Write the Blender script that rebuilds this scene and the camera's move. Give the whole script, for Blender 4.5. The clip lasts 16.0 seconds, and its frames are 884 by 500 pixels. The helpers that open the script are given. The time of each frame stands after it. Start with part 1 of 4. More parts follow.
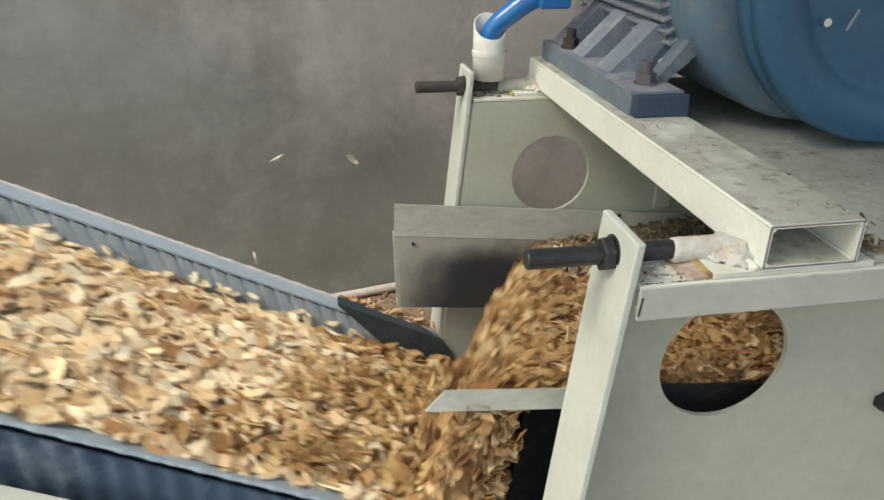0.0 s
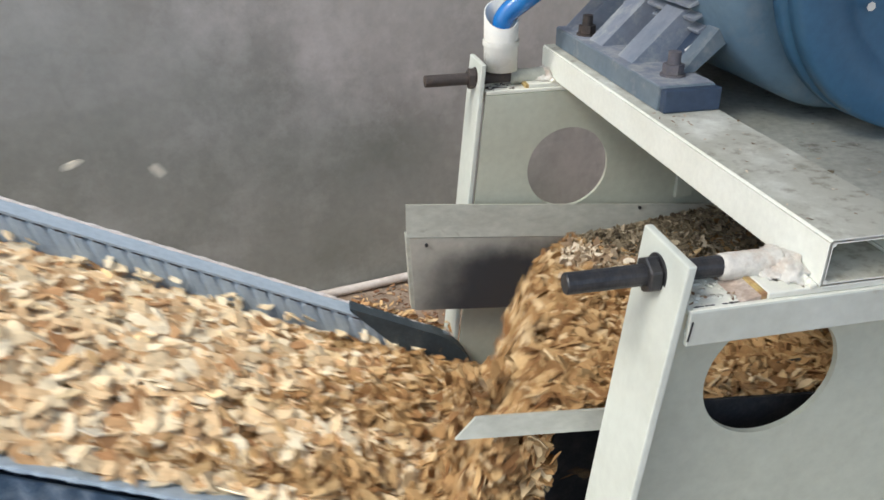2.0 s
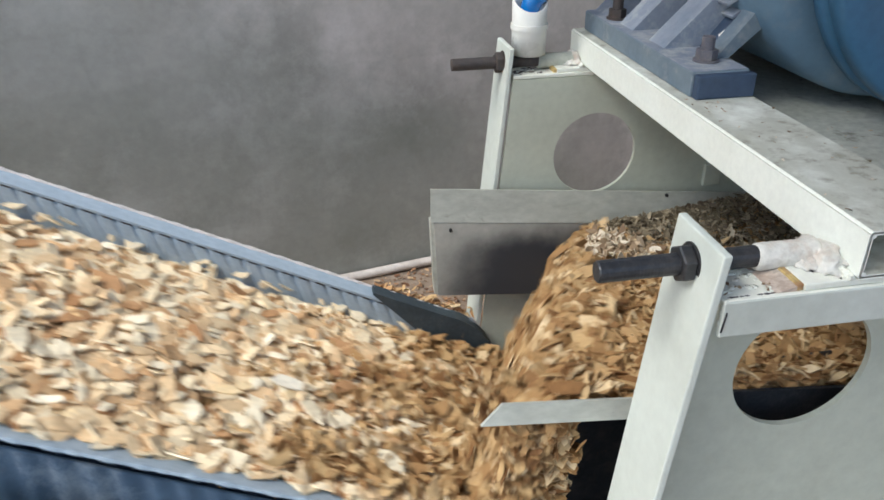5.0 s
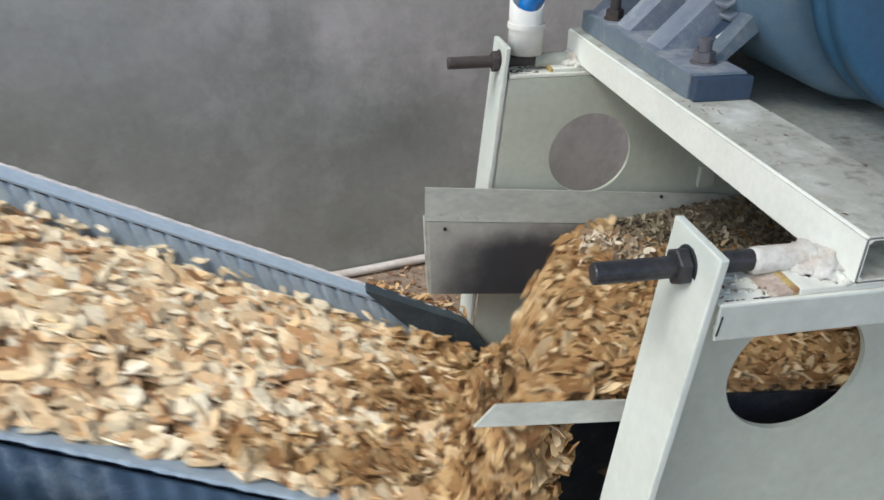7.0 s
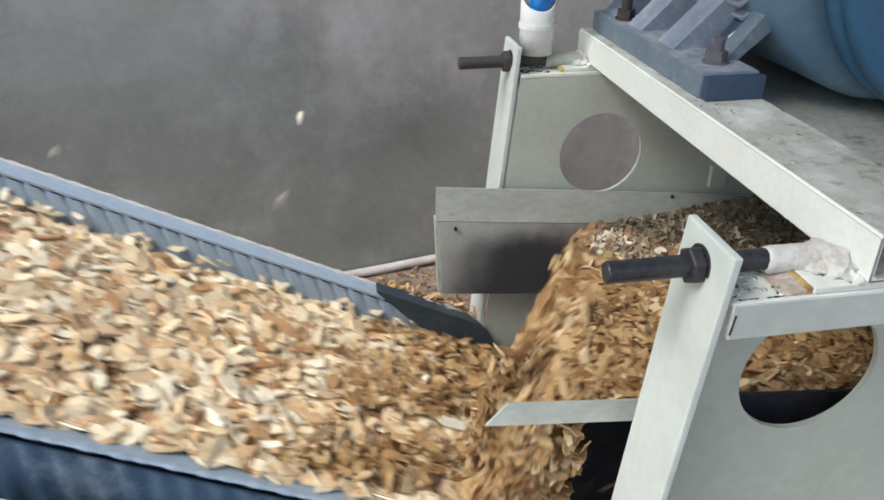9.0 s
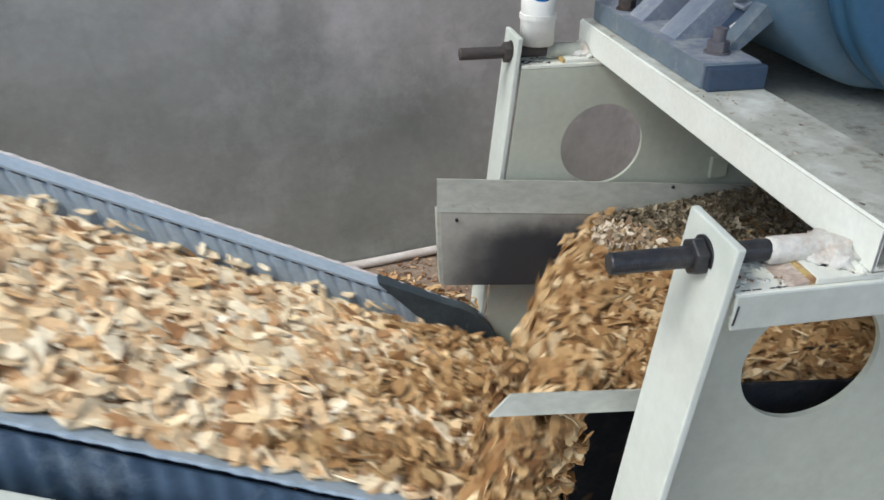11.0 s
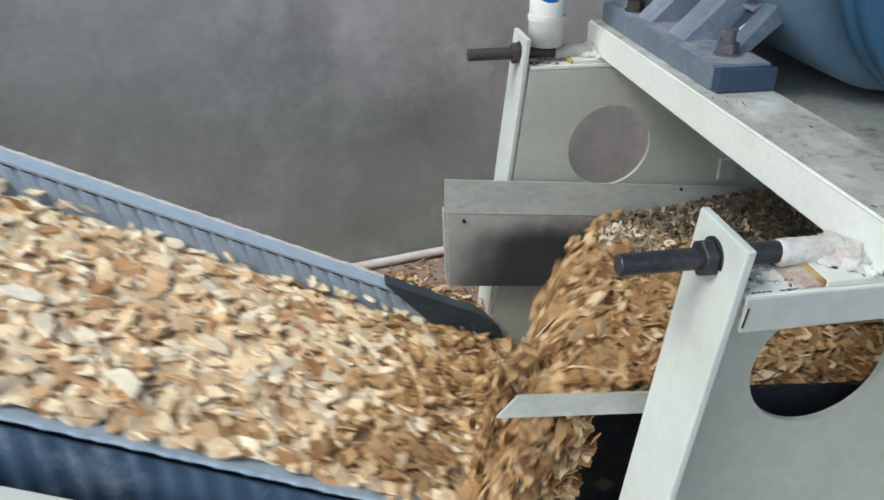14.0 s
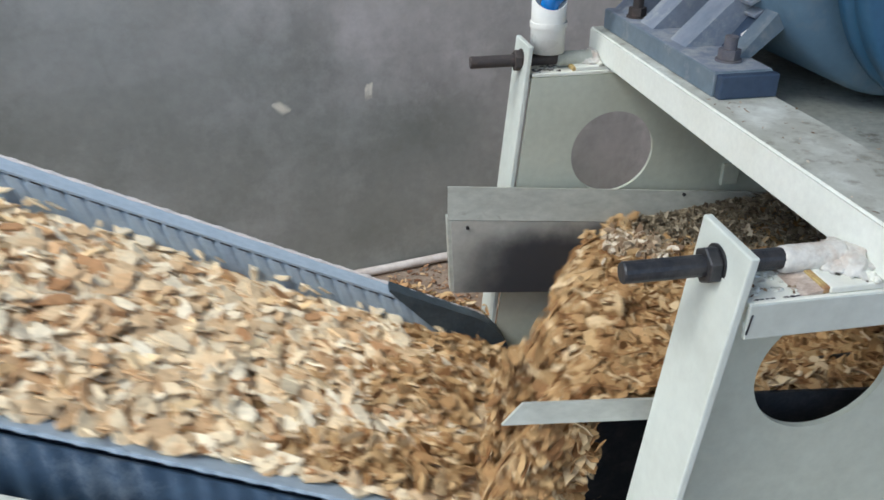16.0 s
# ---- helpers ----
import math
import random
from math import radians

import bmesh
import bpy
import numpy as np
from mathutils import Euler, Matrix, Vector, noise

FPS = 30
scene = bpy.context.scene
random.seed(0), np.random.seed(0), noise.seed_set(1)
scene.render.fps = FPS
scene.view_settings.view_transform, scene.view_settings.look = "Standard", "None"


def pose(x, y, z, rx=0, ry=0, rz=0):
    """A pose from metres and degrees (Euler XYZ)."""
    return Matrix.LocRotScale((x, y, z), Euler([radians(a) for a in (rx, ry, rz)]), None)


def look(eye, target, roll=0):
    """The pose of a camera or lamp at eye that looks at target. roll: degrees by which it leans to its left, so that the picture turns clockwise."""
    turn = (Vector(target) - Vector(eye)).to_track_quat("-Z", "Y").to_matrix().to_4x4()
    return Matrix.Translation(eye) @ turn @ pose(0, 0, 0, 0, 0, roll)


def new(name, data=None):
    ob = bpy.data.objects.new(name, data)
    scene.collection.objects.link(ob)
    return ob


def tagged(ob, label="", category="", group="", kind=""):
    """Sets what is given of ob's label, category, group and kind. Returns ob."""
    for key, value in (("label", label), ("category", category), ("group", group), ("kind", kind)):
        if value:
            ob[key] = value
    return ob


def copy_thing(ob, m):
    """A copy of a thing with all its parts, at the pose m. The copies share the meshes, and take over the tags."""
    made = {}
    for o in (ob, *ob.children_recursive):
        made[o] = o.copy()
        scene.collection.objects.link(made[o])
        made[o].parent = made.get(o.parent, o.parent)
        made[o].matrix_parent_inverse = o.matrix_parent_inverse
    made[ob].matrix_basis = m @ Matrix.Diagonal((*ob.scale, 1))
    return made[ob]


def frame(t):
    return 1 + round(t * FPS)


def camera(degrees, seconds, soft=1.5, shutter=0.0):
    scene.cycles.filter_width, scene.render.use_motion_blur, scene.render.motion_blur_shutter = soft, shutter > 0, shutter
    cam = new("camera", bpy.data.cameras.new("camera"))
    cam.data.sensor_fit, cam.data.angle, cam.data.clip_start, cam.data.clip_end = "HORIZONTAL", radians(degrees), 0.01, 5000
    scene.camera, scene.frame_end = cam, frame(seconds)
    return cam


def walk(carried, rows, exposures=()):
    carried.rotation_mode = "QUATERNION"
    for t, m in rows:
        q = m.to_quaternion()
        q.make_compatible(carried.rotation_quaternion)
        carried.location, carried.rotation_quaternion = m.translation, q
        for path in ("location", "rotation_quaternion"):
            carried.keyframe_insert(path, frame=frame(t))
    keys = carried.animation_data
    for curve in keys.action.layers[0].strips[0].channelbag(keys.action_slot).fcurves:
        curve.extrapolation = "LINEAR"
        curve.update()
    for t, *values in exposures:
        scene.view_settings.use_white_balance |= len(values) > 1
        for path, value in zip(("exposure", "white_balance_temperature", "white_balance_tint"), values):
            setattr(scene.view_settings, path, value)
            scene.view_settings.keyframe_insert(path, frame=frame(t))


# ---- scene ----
cam = camera(60.6, 16.0, soft=1.6, shutter=0.34)
PATH = [
    (0, (-0.4248, -0.8161, 1.7113), (-0.0855, 0.9550, 0.8465), 0.72),
    (0.2, (-0.4268, -0.8087, 1.7134), (-0.0819, 0.9610, 0.8479), 0.64),
    (0.35, (-0.4432, -0.7500, 1.7301), (-0.0539, 1.0075, 0.8586), -0.00),
    (0.5, (-0.4544, -0.7095, 1.7417), (-0.0348, 1.0390, 0.8660), -0.45),
    (1, (-0.4563, -0.7098, 1.7441), (-0.0914, 1.0496, 0.8660), -0.59),
    (1.5, (-0.4463, -0.7141, 1.7376), (-0.1049, 1.0311, 0.8224), -0.58),
    (2, (-0.4451, -0.7088, 1.7347), (-0.1080, 1.0324, 0.8103), -0.98),
    (2.5, (-0.4518, -0.7059, 1.7366), (-0.1328, 1.0378, 0.8104), -1.40),
    (3, (-0.4548, -0.7008, 1.7332), (-0.1599, 1.0376, 0.7893), -2.02),
    (3.5, (-0.4535, -0.6959, 1.7292), (-0.1371, 1.0354, 0.7791), -1.22),
    (4, (-0.4572, -0.6981, 1.7326), (-0.1628, 1.0378, 0.7841), -1.18),
    (6.5, (-0.4614, -0.6937, 1.7309), (-0.1614, 1.0254, 0.7538), -0.16),
    (7, (-0.4629, -0.6905, 1.7321), (-0.1554, 1.0338, 0.7665), 0.15),
    (7.5, (-0.4597, -0.6900, 1.7336), (-0.1559, 1.0419, 0.7807), -0.18),
    (8, (-0.4598, -0.6966, 1.7329), (-0.1468, 1.0338, 0.7802), -0.25),
    (8.5, (-0.4655, -0.6931, 1.7324), (-0.1818, 1.0336, 0.7638), -0.49),
    (9, (-0.4694, -0.6934, 1.7310), (-0.1833, 1.0358, 0.7676), -0.12),
    (11.5, (-0.4753, -0.6931, 1.7330), (-0.1888, 1.0228, 0.7462), -0.32),
    (12, (-0.4755, -0.6905, 1.7319), (-0.1934, 1.0270, 0.7467), -0.27),
    (12.5, (-0.4762, -0.6946, 1.7340), (-0.2012, 1.0243, 0.7492), -0.39),
    (13, (-0.4761, -0.6958, 1.7352), (-0.2020, 1.0225, 0.7492), -0.38),
    (13.5, (-0.4769, -0.6953, 1.7350), (-0.2089, 1.0265, 0.7535), -0.43),
    (14, (-0.4791, -0.6919, 1.7311), (-0.2061, 1.0294, 0.7498), -0.22),
    (14.5, (-0.4770, -0.6930, 1.7324), (-0.2068, 1.0312, 0.7557), -0.10),
    (15, (-0.4809, -0.6978, 1.7359), (-0.2096, 1.0223, 0.7524), -0.22),
    (15.5, (-0.4802, -0.6962, 1.7353), (-0.2170, 1.0279, 0.7565), -0.59),
    (16, (-0.4805, -0.6935, 1.7377), (-0.2149, 1.0353, 0.7678), -0.72),
]
walk(cam, [(t, look(eye, target, roll)) for t, eye, target, roll in PATH],
     exposures=[(0.0, -0.24, 7250, 3), (0.6, -0.05, 7000, 5), (2.5, -0.04, 6550, 6), (4.5, -0.09, 6300, 5), (11.0, -0.16, 6250, 5), (16.0, -0.21, 6050, 4)])

# ---- light: soft daylight from the open front and side of the shed ----
world = bpy.data.worlds.new("sky")
scene.world = world
world.use_nodes = True
wn = world.node_tree.nodes
sky = wn.new("ShaderNodeTexSky")
sky.sky_type = "NISHITA"
sky.sun_disc = False
sky.sun_elevation = radians(55)
sky.sun_rotation = radians(-112)
sky.altitude = 100
sky.dust_density = 2.5
wn["Background"].inputs["Strength"].default_value = 0.265
world.node_tree.links.new(sky.outputs["Color"], wn["Background"].inputs["Color"])
sun_data = bpy.data.lights.new("sun", "SUN")
sun_data.energy = 3.7
sun_data.angle = radians(32)
sun_data.color = (1.0, 0.96, 0.9)
sun = new("sun", sun_data)
sun.matrix_world = look((-2.5, -0.65, 4.5), (0, 0.4, 0.6))

# ---- materials ----


def material(name, base, rough=0.6, metal=0.0, second=None, scale=6.0, mix=(0.45, 0.65), grain=60.0, grain_depth=0.12,
             bump=0.15, spots=None, spot_scale=18.0, spot_range=(0.62, 0.7), stretch=(1, 1, 1), coat=0.0):
    """A surface with a base colour, broad stains of a second colour, fine grain, optional spots, and relief."""
    m = bpy.data.materials.new(name)
    m.use_nodes = True
    t = m.node_tree
    b = t.nodes["Principled BSDF"]
    b.inputs["Metallic"].default_value = metal
    b.inputs["Coat Weight"].default_value = coat
    co = t.nodes.new("ShaderNodeTexCoord")
    mp = t.nodes.new("ShaderNodeMapping")
    mp.inputs["Scale"].default_value = stretch
    t.links.new(co.outputs["Object"], mp.inputs["Vector"])

    def noise_at(s, detail=5.0, rough_=0.6):
        n = t.nodes.new("ShaderNodeTexNoise")
        n.inputs["Scale"].default_value = s
        n.inputs["Detail"].default_value = detail
        n.inputs["Roughness"].default_value = rough_
        t.links.new(mp.outputs["Vector"], n.inputs["Vector"])
        return n

    def ramp(fac, lo, hi):
        r = t.nodes.new("ShaderNodeMapRange")
        r.inputs["From Min"].default_value, r.inputs["From Max"].default_value = lo, hi
        t.links.new(fac, r.inputs["Value"])
        return r.outputs["Result"]

    def blend(fac, a, c, kind="MIX"):
        x = t.nodes.new("ShaderNodeMix")
        x.data_type, x.blend_type = "RGBA", kind
        t.links.new(fac, x.inputs["Factor"]) if not isinstance(fac, float) else setattr(x.inputs["Factor"], "default_value", fac)
        for k, v in (("A", a), ("B", c)):
            sock = [s for s in x.inputs if s.name == k and s.type == "RGBA"][0]
            if isinstance(v, tuple):
                sock.default_value = (*v, 1)
            else:
                t.links.new(v, sock)
        return [s for s in x.outputs if s.type == "RGBA"][0]

    big, fine = noise_at(scale), noise_at(grain, 3.0)
    col = blend(ramp(big.outputs["Fac"], *mix), base, second or tuple(c * 0.8 for c in base))
    g = t.nodes.new("ShaderNodeMapRange")
    g.inputs["From Min"].default_value, g.inputs["From Max"].default_value = 0.3, 0.7
    g.inputs["To Min"].default_value, g.inputs["To Max"].default_value = 1 - grain_depth, 1 + grain_depth
    t.links.new(fine.outputs["Fac"], g.inputs["Value"])
    comb = t.nodes.new("ShaderNodeCombineColor")
    for k in ("Red", "Green", "Blue"):
        t.links.new(g.outputs["Result"], comb.inputs[k])
    col = blend(1.0, col, comb.outputs["Color"], "MULTIPLY")
    if spots:
        sp = noise_at(spot_scale, 6.0, 0.7)
        col = blend(ramp(sp.outputs["Fac"], *spot_range), col, spots)
    t.links.new(col, b.inputs["Base Color"])
    rr = t.nodes.new("ShaderNodeMapRange")
    rr.inputs["To Min"].default_value, rr.inputs["To Max"].default_value = rough - 0.1, min(1.0, rough + 0.12)
    t.links.new(big.outputs["Fac"], rr.inputs["Value"])
    t.links.new(rr.outputs["Result"], b.inputs["Roughness"])
    bp = t.nodes.new("ShaderNodeBump")
    bp.inputs["Strength"].default_value = bump
    bp.inputs["Distance"].default_value = 0.004
    t.links.new(fine.outputs["Fac"], bp.inputs["Height"])
    t.links.new(bp.outputs["Normal"], b.inputs["Normal"])
    return m


def steel_with_reflection(name, clean, dark_patch):
    """Grey steel with a painted dark patch for reflection and wet dirt: it fades out upwards and towards the free end,
    with a ragged edge.
    """
    m = material(name, clean, 0.5, metal=0.15, second=tuple(c * 0.85 for c in clean), scale=6, grain=70, grain_depth=0.06, bump=0.1,
                 spots=(0.2, 0.17, 0.13), spot_scale=16, spot_range=(0.68, 0.82))
    t = m.node_tree
    b = t.nodes["Principled BSDF"]
    old = b.inputs["Base Color"].links[0].from_socket
    co = t.nodes.new("ShaderNodeTexCoord")
    n = t.nodes.new("ShaderNodeTexNoise")
    n.inputs["Scale"].default_value, n.inputs["Detail"].default_value = 16.0, 7.0
    t.links.new(co.outputs["Object"], n.inputs["Vector"])

    def fade(way, ragged, lo, hi):
        dot = t.nodes.new("ShaderNodeVectorMath")
        dot.operation = "DOT_PRODUCT"
        dot.inputs[1].default_value = way
        t.links.new(co.outputs["Object"], dot.inputs[0])
        add = t.nodes.new("ShaderNodeMath")
        add.operation = "MULTIPLY_ADD"
        add.inputs[1].default_value = ragged
        t.links.new(n.outputs["Fac"], add.inputs[0])
        t.links.new(dot.outputs["Value"], add.inputs[2])
        r = t.nodes.new("ShaderNodeMapRange")
        r.interpolation_type = "SMOOTHSTEP"
        r.inputs["From Min"].default_value, r.inputs["From Max"].default_value = lo, hi
        t.links.new(add.outputs["Value"], r.inputs["Value"])
        return r.outputs["Result"]

    both = t.nodes.new("ShaderNodeMath")
    both.operation = "MULTIPLY"
    t.links.new(fade((1.0, 0.0, -0.25), 0.10, 0.06, 0.30), both.inputs[0])
    t.links.new(fade((0.12, 0.0, -1.0), 0.07, 0.125, 0.225), both.inputs[1])
    x = t.nodes.new("ShaderNodeMix")
    x.data_type = "RGBA"
    t.links.new(both.outputs["Value"], x.inputs["Factor"])
    a, c = [q for q in x.inputs if q.type == "RGBA"]
    t.links.new(old, a)
    c.default_value = (*dark_patch, 1)
    t.links.new([q for q in x.outputs if q.type == "RGBA"][0], b.inputs["Base Color"])
    return m


def chip_material(name, colours, island=True, rough=0.75):
    """Split wood: each flake takes its own tone, with streaks along the grain."""
    m = bpy.data.materials.new(name)
    m.use_nodes = True
    t = m.node_tree
    b = t.nodes["Principled BSDF"]
    b.inputs["Roughness"].default_value = rough
    b.inputs["Specular IOR Level"].default_value = 0.25
    r = t.nodes.new("ShaderNodeValToRGB")
    r.color_ramp.interpolation = "LINEAR"
    while len(r.color_ramp.elements) < len(colours):
        r.color_ramp.elements.new(0.5)
    for e, (p, c) in zip(r.color_ramp.elements, colours):
        e.position, e.color = p, (*c, 1)
    if island:
        src = t.nodes.new("ShaderNodeNewGeometry").outputs["Random Per Island"]
    else:
        src = t.nodes.new("ShaderNodeObjectInfo").outputs["Random"]
    t.links.new(src, r.inputs["Fac"])
    co = t.nodes.new("ShaderNodeTexCoord")
    n = t.nodes.new("ShaderNodeTexNoise")
    n.inputs["Scale"].default_value, n.inputs["Detail"].default_value = 90.0, 4.0
    t.links.new(co.outputs["Object"], n.inputs["Vector"])
    g = t.nodes.new("ShaderNodeMapRange")
    g.inputs["From Min"].default_value, g.inputs["From Max"].default_value = 0.3, 0.7
    g.inputs["To Min"].default_value, g.inputs["To Max"].default_value = 0.84, 1.1
    t.links.new(n.outputs["Fac"], g.inputs["Value"])
    x = t.nodes.new("ShaderNodeVectorMath")
    x.operation = "SCALE"
    t.links.new(r.outputs["Color"], x.inputs[0])
    t.links.new(g.outputs["Result"], x.inputs["Scale"])
    t.links.new(x.outputs["Vector"], b.inputs["Base Color"])
    bp = t.nodes.new("ShaderNodeBump")
    bp.inputs["Strength"].default_value, bp.inputs["Distance"].default_value = 0.3, 0.002
    t.links.new(n.outputs["Fac"], bp.inputs["Height"])
    t.links.new(bp.outputs["Normal"], b.inputs["Normal"])
    return m


WHITE_PAINT = material("white_paint", (0.62, 0.66, 0.61), 0.45, second=(0.55, 0.585, 0.535), scale=5, grain=45, grain_depth=0.04,
                       bump=0.08, spots=(0.36, 0.31, 0.24), spot_scale=26, spot_range=(0.7, 0.8))
GREY_PAINT = material("grey_paint", (0.525, 0.555, 0.47), 0.5, second=(0.47, 0.495, 0.415), scale=4, grain=50, grain_depth=0.05,
                      bump=0.08, spots=(0.3, 0.27, 0.2), spot_scale=22, spot_range=(0.7, 0.82))
LIP_PAINT = material("lip_paint", (0.57, 0.605, 0.565), 0.5, second=(0.50, 0.53, 0.485), scale=7, grain=50, grain_depth=0.05,
                     bump=0.1, spots=(0.36, 0.34, 0.28), spot_scale=24, spot_range=(0.62, 0.8))
DUSTY_PAINT = material("dusty_paint", (0.79, 0.80, 0.725), 0.6, second=(0.72, 0.725, 0.64), scale=5, mix=(0.42, 0.66), grain=80,
                       grain_depth=0.05, bump=0.2, spots=(0.40, 0.35, 0.27), spot_scale=30, spot_range=(0.68, 0.78))
# Far trough wall: dark reflection and wet dirt are painted into its colour.
POLISHED = steel_with_reflection("worn_steel", (0.47, 0.475, 0.44), (0.045, 0.05, 0.06))
GRIMY_PAINT = material("grimy_paint", (0.44, 0.455, 0.40), 0.8, second=(0.36, 0.365, 0.315), scale=6, grain=60, grain_depth=0.15, bump=0.2,
                       spots=(0.1, 0.08, 0.06), spot_scale=12, spot_range=(0.58, 0.72))
TROUGH_STEEL = material("trough_steel", (0.46, 0.475, 0.43), 0.5, metal=0.2, second=(0.34, 0.34, 0.30), scale=5, mix=(0.42, 0.62), grain=70,
                        grain_depth=0.1, bump=0.12, spots=(0.12, 0.1, 0.08), spot_scale=14, spot_range=(0.62, 0.78), stretch=(0.5, 1, 1))
BLUE_PAINT = material("blue_paint", (0.042, 0.125, 0.225), 0.4, second=(0.052, 0.145, 0.245), scale=5, grain=60, grain_depth=0.08, bump=0.08,
                      spots=(0.2, 0.24, 0.26), spot_scale=16, spot_range=(0.66, 0.86))
PALE_BLUE = material("pale_blue_paint", (0.17, 0.215, 0.255), 0.55, second=(0.13, 0.175, 0.225), scale=6, grain=60, grain_depth=0.08,
                     bump=0.1, spots=(0.36, 0.35, 0.33), spot_scale=15, spot_range=(0.55, 0.8))
# Paler than PALE_BLUE: dust, and light on ribs and rail top painted in.
LIT_DUSTY_BLUE = material("lit_dusty_blue_paint", (0.265, 0.295, 0.35), 0.7, second=(0.19, 0.23, 0.29), scale=7, grain=60, grain_depth=0.08,
                      bump=0.12, spots=(0.52, 0.52, 0.50), spot_scale=13, spot_range=(0.5, 0.75))
FRAYED = material("frayed_edge", (0.60, 0.56, 0.55), 0.85, second=(0.46, 0.45, 0.46), scale=30, grain=140, grain_depth=0.2, bump=0.4)
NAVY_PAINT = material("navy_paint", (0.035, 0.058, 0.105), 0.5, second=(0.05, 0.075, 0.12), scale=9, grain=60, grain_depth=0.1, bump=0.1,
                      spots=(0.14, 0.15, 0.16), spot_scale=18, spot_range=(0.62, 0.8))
MID_BLUE = material("mid_blue_paint", (0.118, 0.20, 0.28), 0.5, second=(0.15, 0.235, 0.31), scale=4, grain=60, grain_depth=0.08, bump=0.08,
                    spots=(0.25, 0.28, 0.3), spot_scale=9, spot_range=(0.55, 0.85))
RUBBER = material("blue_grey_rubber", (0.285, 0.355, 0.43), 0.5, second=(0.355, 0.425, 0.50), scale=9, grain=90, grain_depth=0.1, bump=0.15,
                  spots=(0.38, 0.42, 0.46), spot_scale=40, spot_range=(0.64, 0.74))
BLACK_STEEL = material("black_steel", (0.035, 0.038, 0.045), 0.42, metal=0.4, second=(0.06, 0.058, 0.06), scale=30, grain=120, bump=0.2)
BROWN_STEEL = material("rusty_steel", (0.058, 0.049, 0.047), 0.65, metal=0.2, second=(0.09, 0.066, 0.055), scale=30, grain=120, bump=0.3)
STUD_STEEL = material("dusty_stud", (0.12, 0.115, 0.135), 0.7, second=(0.17, 0.155, 0.155), scale=40, grain=120, bump=0.3)
# The belt rubber again, with the near sidewall's shade in its colour.
SHADED_RUBBER = material("shaded_blue_rubber", (0.055, 0.088, 0.14), 0.4, second=(0.085, 0.125, 0.18), scale=9, grain=90, grain_depth=0.1, bump=0.15)
RUST_YELLOW = material("yellow_rust", (0.52, 0.39, 0.16), 0.85, second=(0.36, 0.2, 0.1), scale=40, grain=120, grain_depth=0.2, bump=0.3)
RUST = material("rust", (0.45, 0.36, 0.30), 0.85, second=(0.55, 0.48, 0.42), scale=30, grain=120, grain_depth=0.2, bump=0.3)
BLOTCHY = material("blotchy_paint", (0.68, 0.66, 0.61), 0.7, second=(0.56, 0.48, 0.41), scale=34, mix=(0.48, 0.68), grain=110, grain_depth=0.12, bump=0.5,
                   spots=(0.33, 0.29, 0.23), spot_scale=60, spot_range=(0.64, 0.76))
BEAM_PAINT = material("beam_paint", (0.86, 0.885, 0.82), 0.6, second=(0.81, 0.83, 0.755), scale=5, mix=(0.42, 0.66), grain=80,
                      grain_depth=0.04, bump=0.2, spots=(0.45, 0.40, 0.32), spot_scale=30, spot_range=(0.70, 0.80))
# Dark for the tail's sidewall: shade and grime in one colour.
TAIL_RUBBER = material("shaded_grimy_rubber", (0.032, 0.048, 0.062), 0.5, second=(0.05, 0.07, 0.085), scale=12, grain=90, grain_depth=0.15, bump=0.25,
                       spots=(0.16, 0.13, 0.10), spot_scale=40, spot_range=(0.62, 0.74))
SCUFFED_RUBBER = material("scuffed_dark_rubber", (0.03, 0.054, 0.092), 0.4, second=(0.045, 0.078, 0.125), scale=6, grain=60, grain_depth=0.1, bump=0.15,
                          spots=(0.20, 0.235, 0.27), spot_scale=5, spot_range=(0.52, 0.8))
PLASTIC = material("white_plastic", (0.78, 0.78, 0.74), 0.3, second=(0.7, 0.69, 0.63), scale=12, grain=60, grain_depth=0.03, bump=0.03)
DULL_PLASTIC = material("dusty_plastic", (0.60, 0.55, 0.52), 0.6, second=(0.50, 0.44, 0.40), scale=9, grain=60, grain_depth=0.08, bump=0.05)
BLUE_HOSE = material("blue_hose", (0.01, 0.17, 0.52), 0.18, second=(0.015, 0.22, 0.6), scale=12, grain=60, grain_depth=0.05, bump=0.03, coat=0.5)
PLASTER = material("cement_plaster", (0.385, 0.378, 0.36), 0.9, second=(0.275, 0.273, 0.257), scale=1.6, mix=(0.35, 0.68), grain=26, grain_depth=0.06,
                   bump=0.2, spots=(0.51, 0.50, 0.49), spot_scale=2.3, spot_range=(0.47, 0.76))


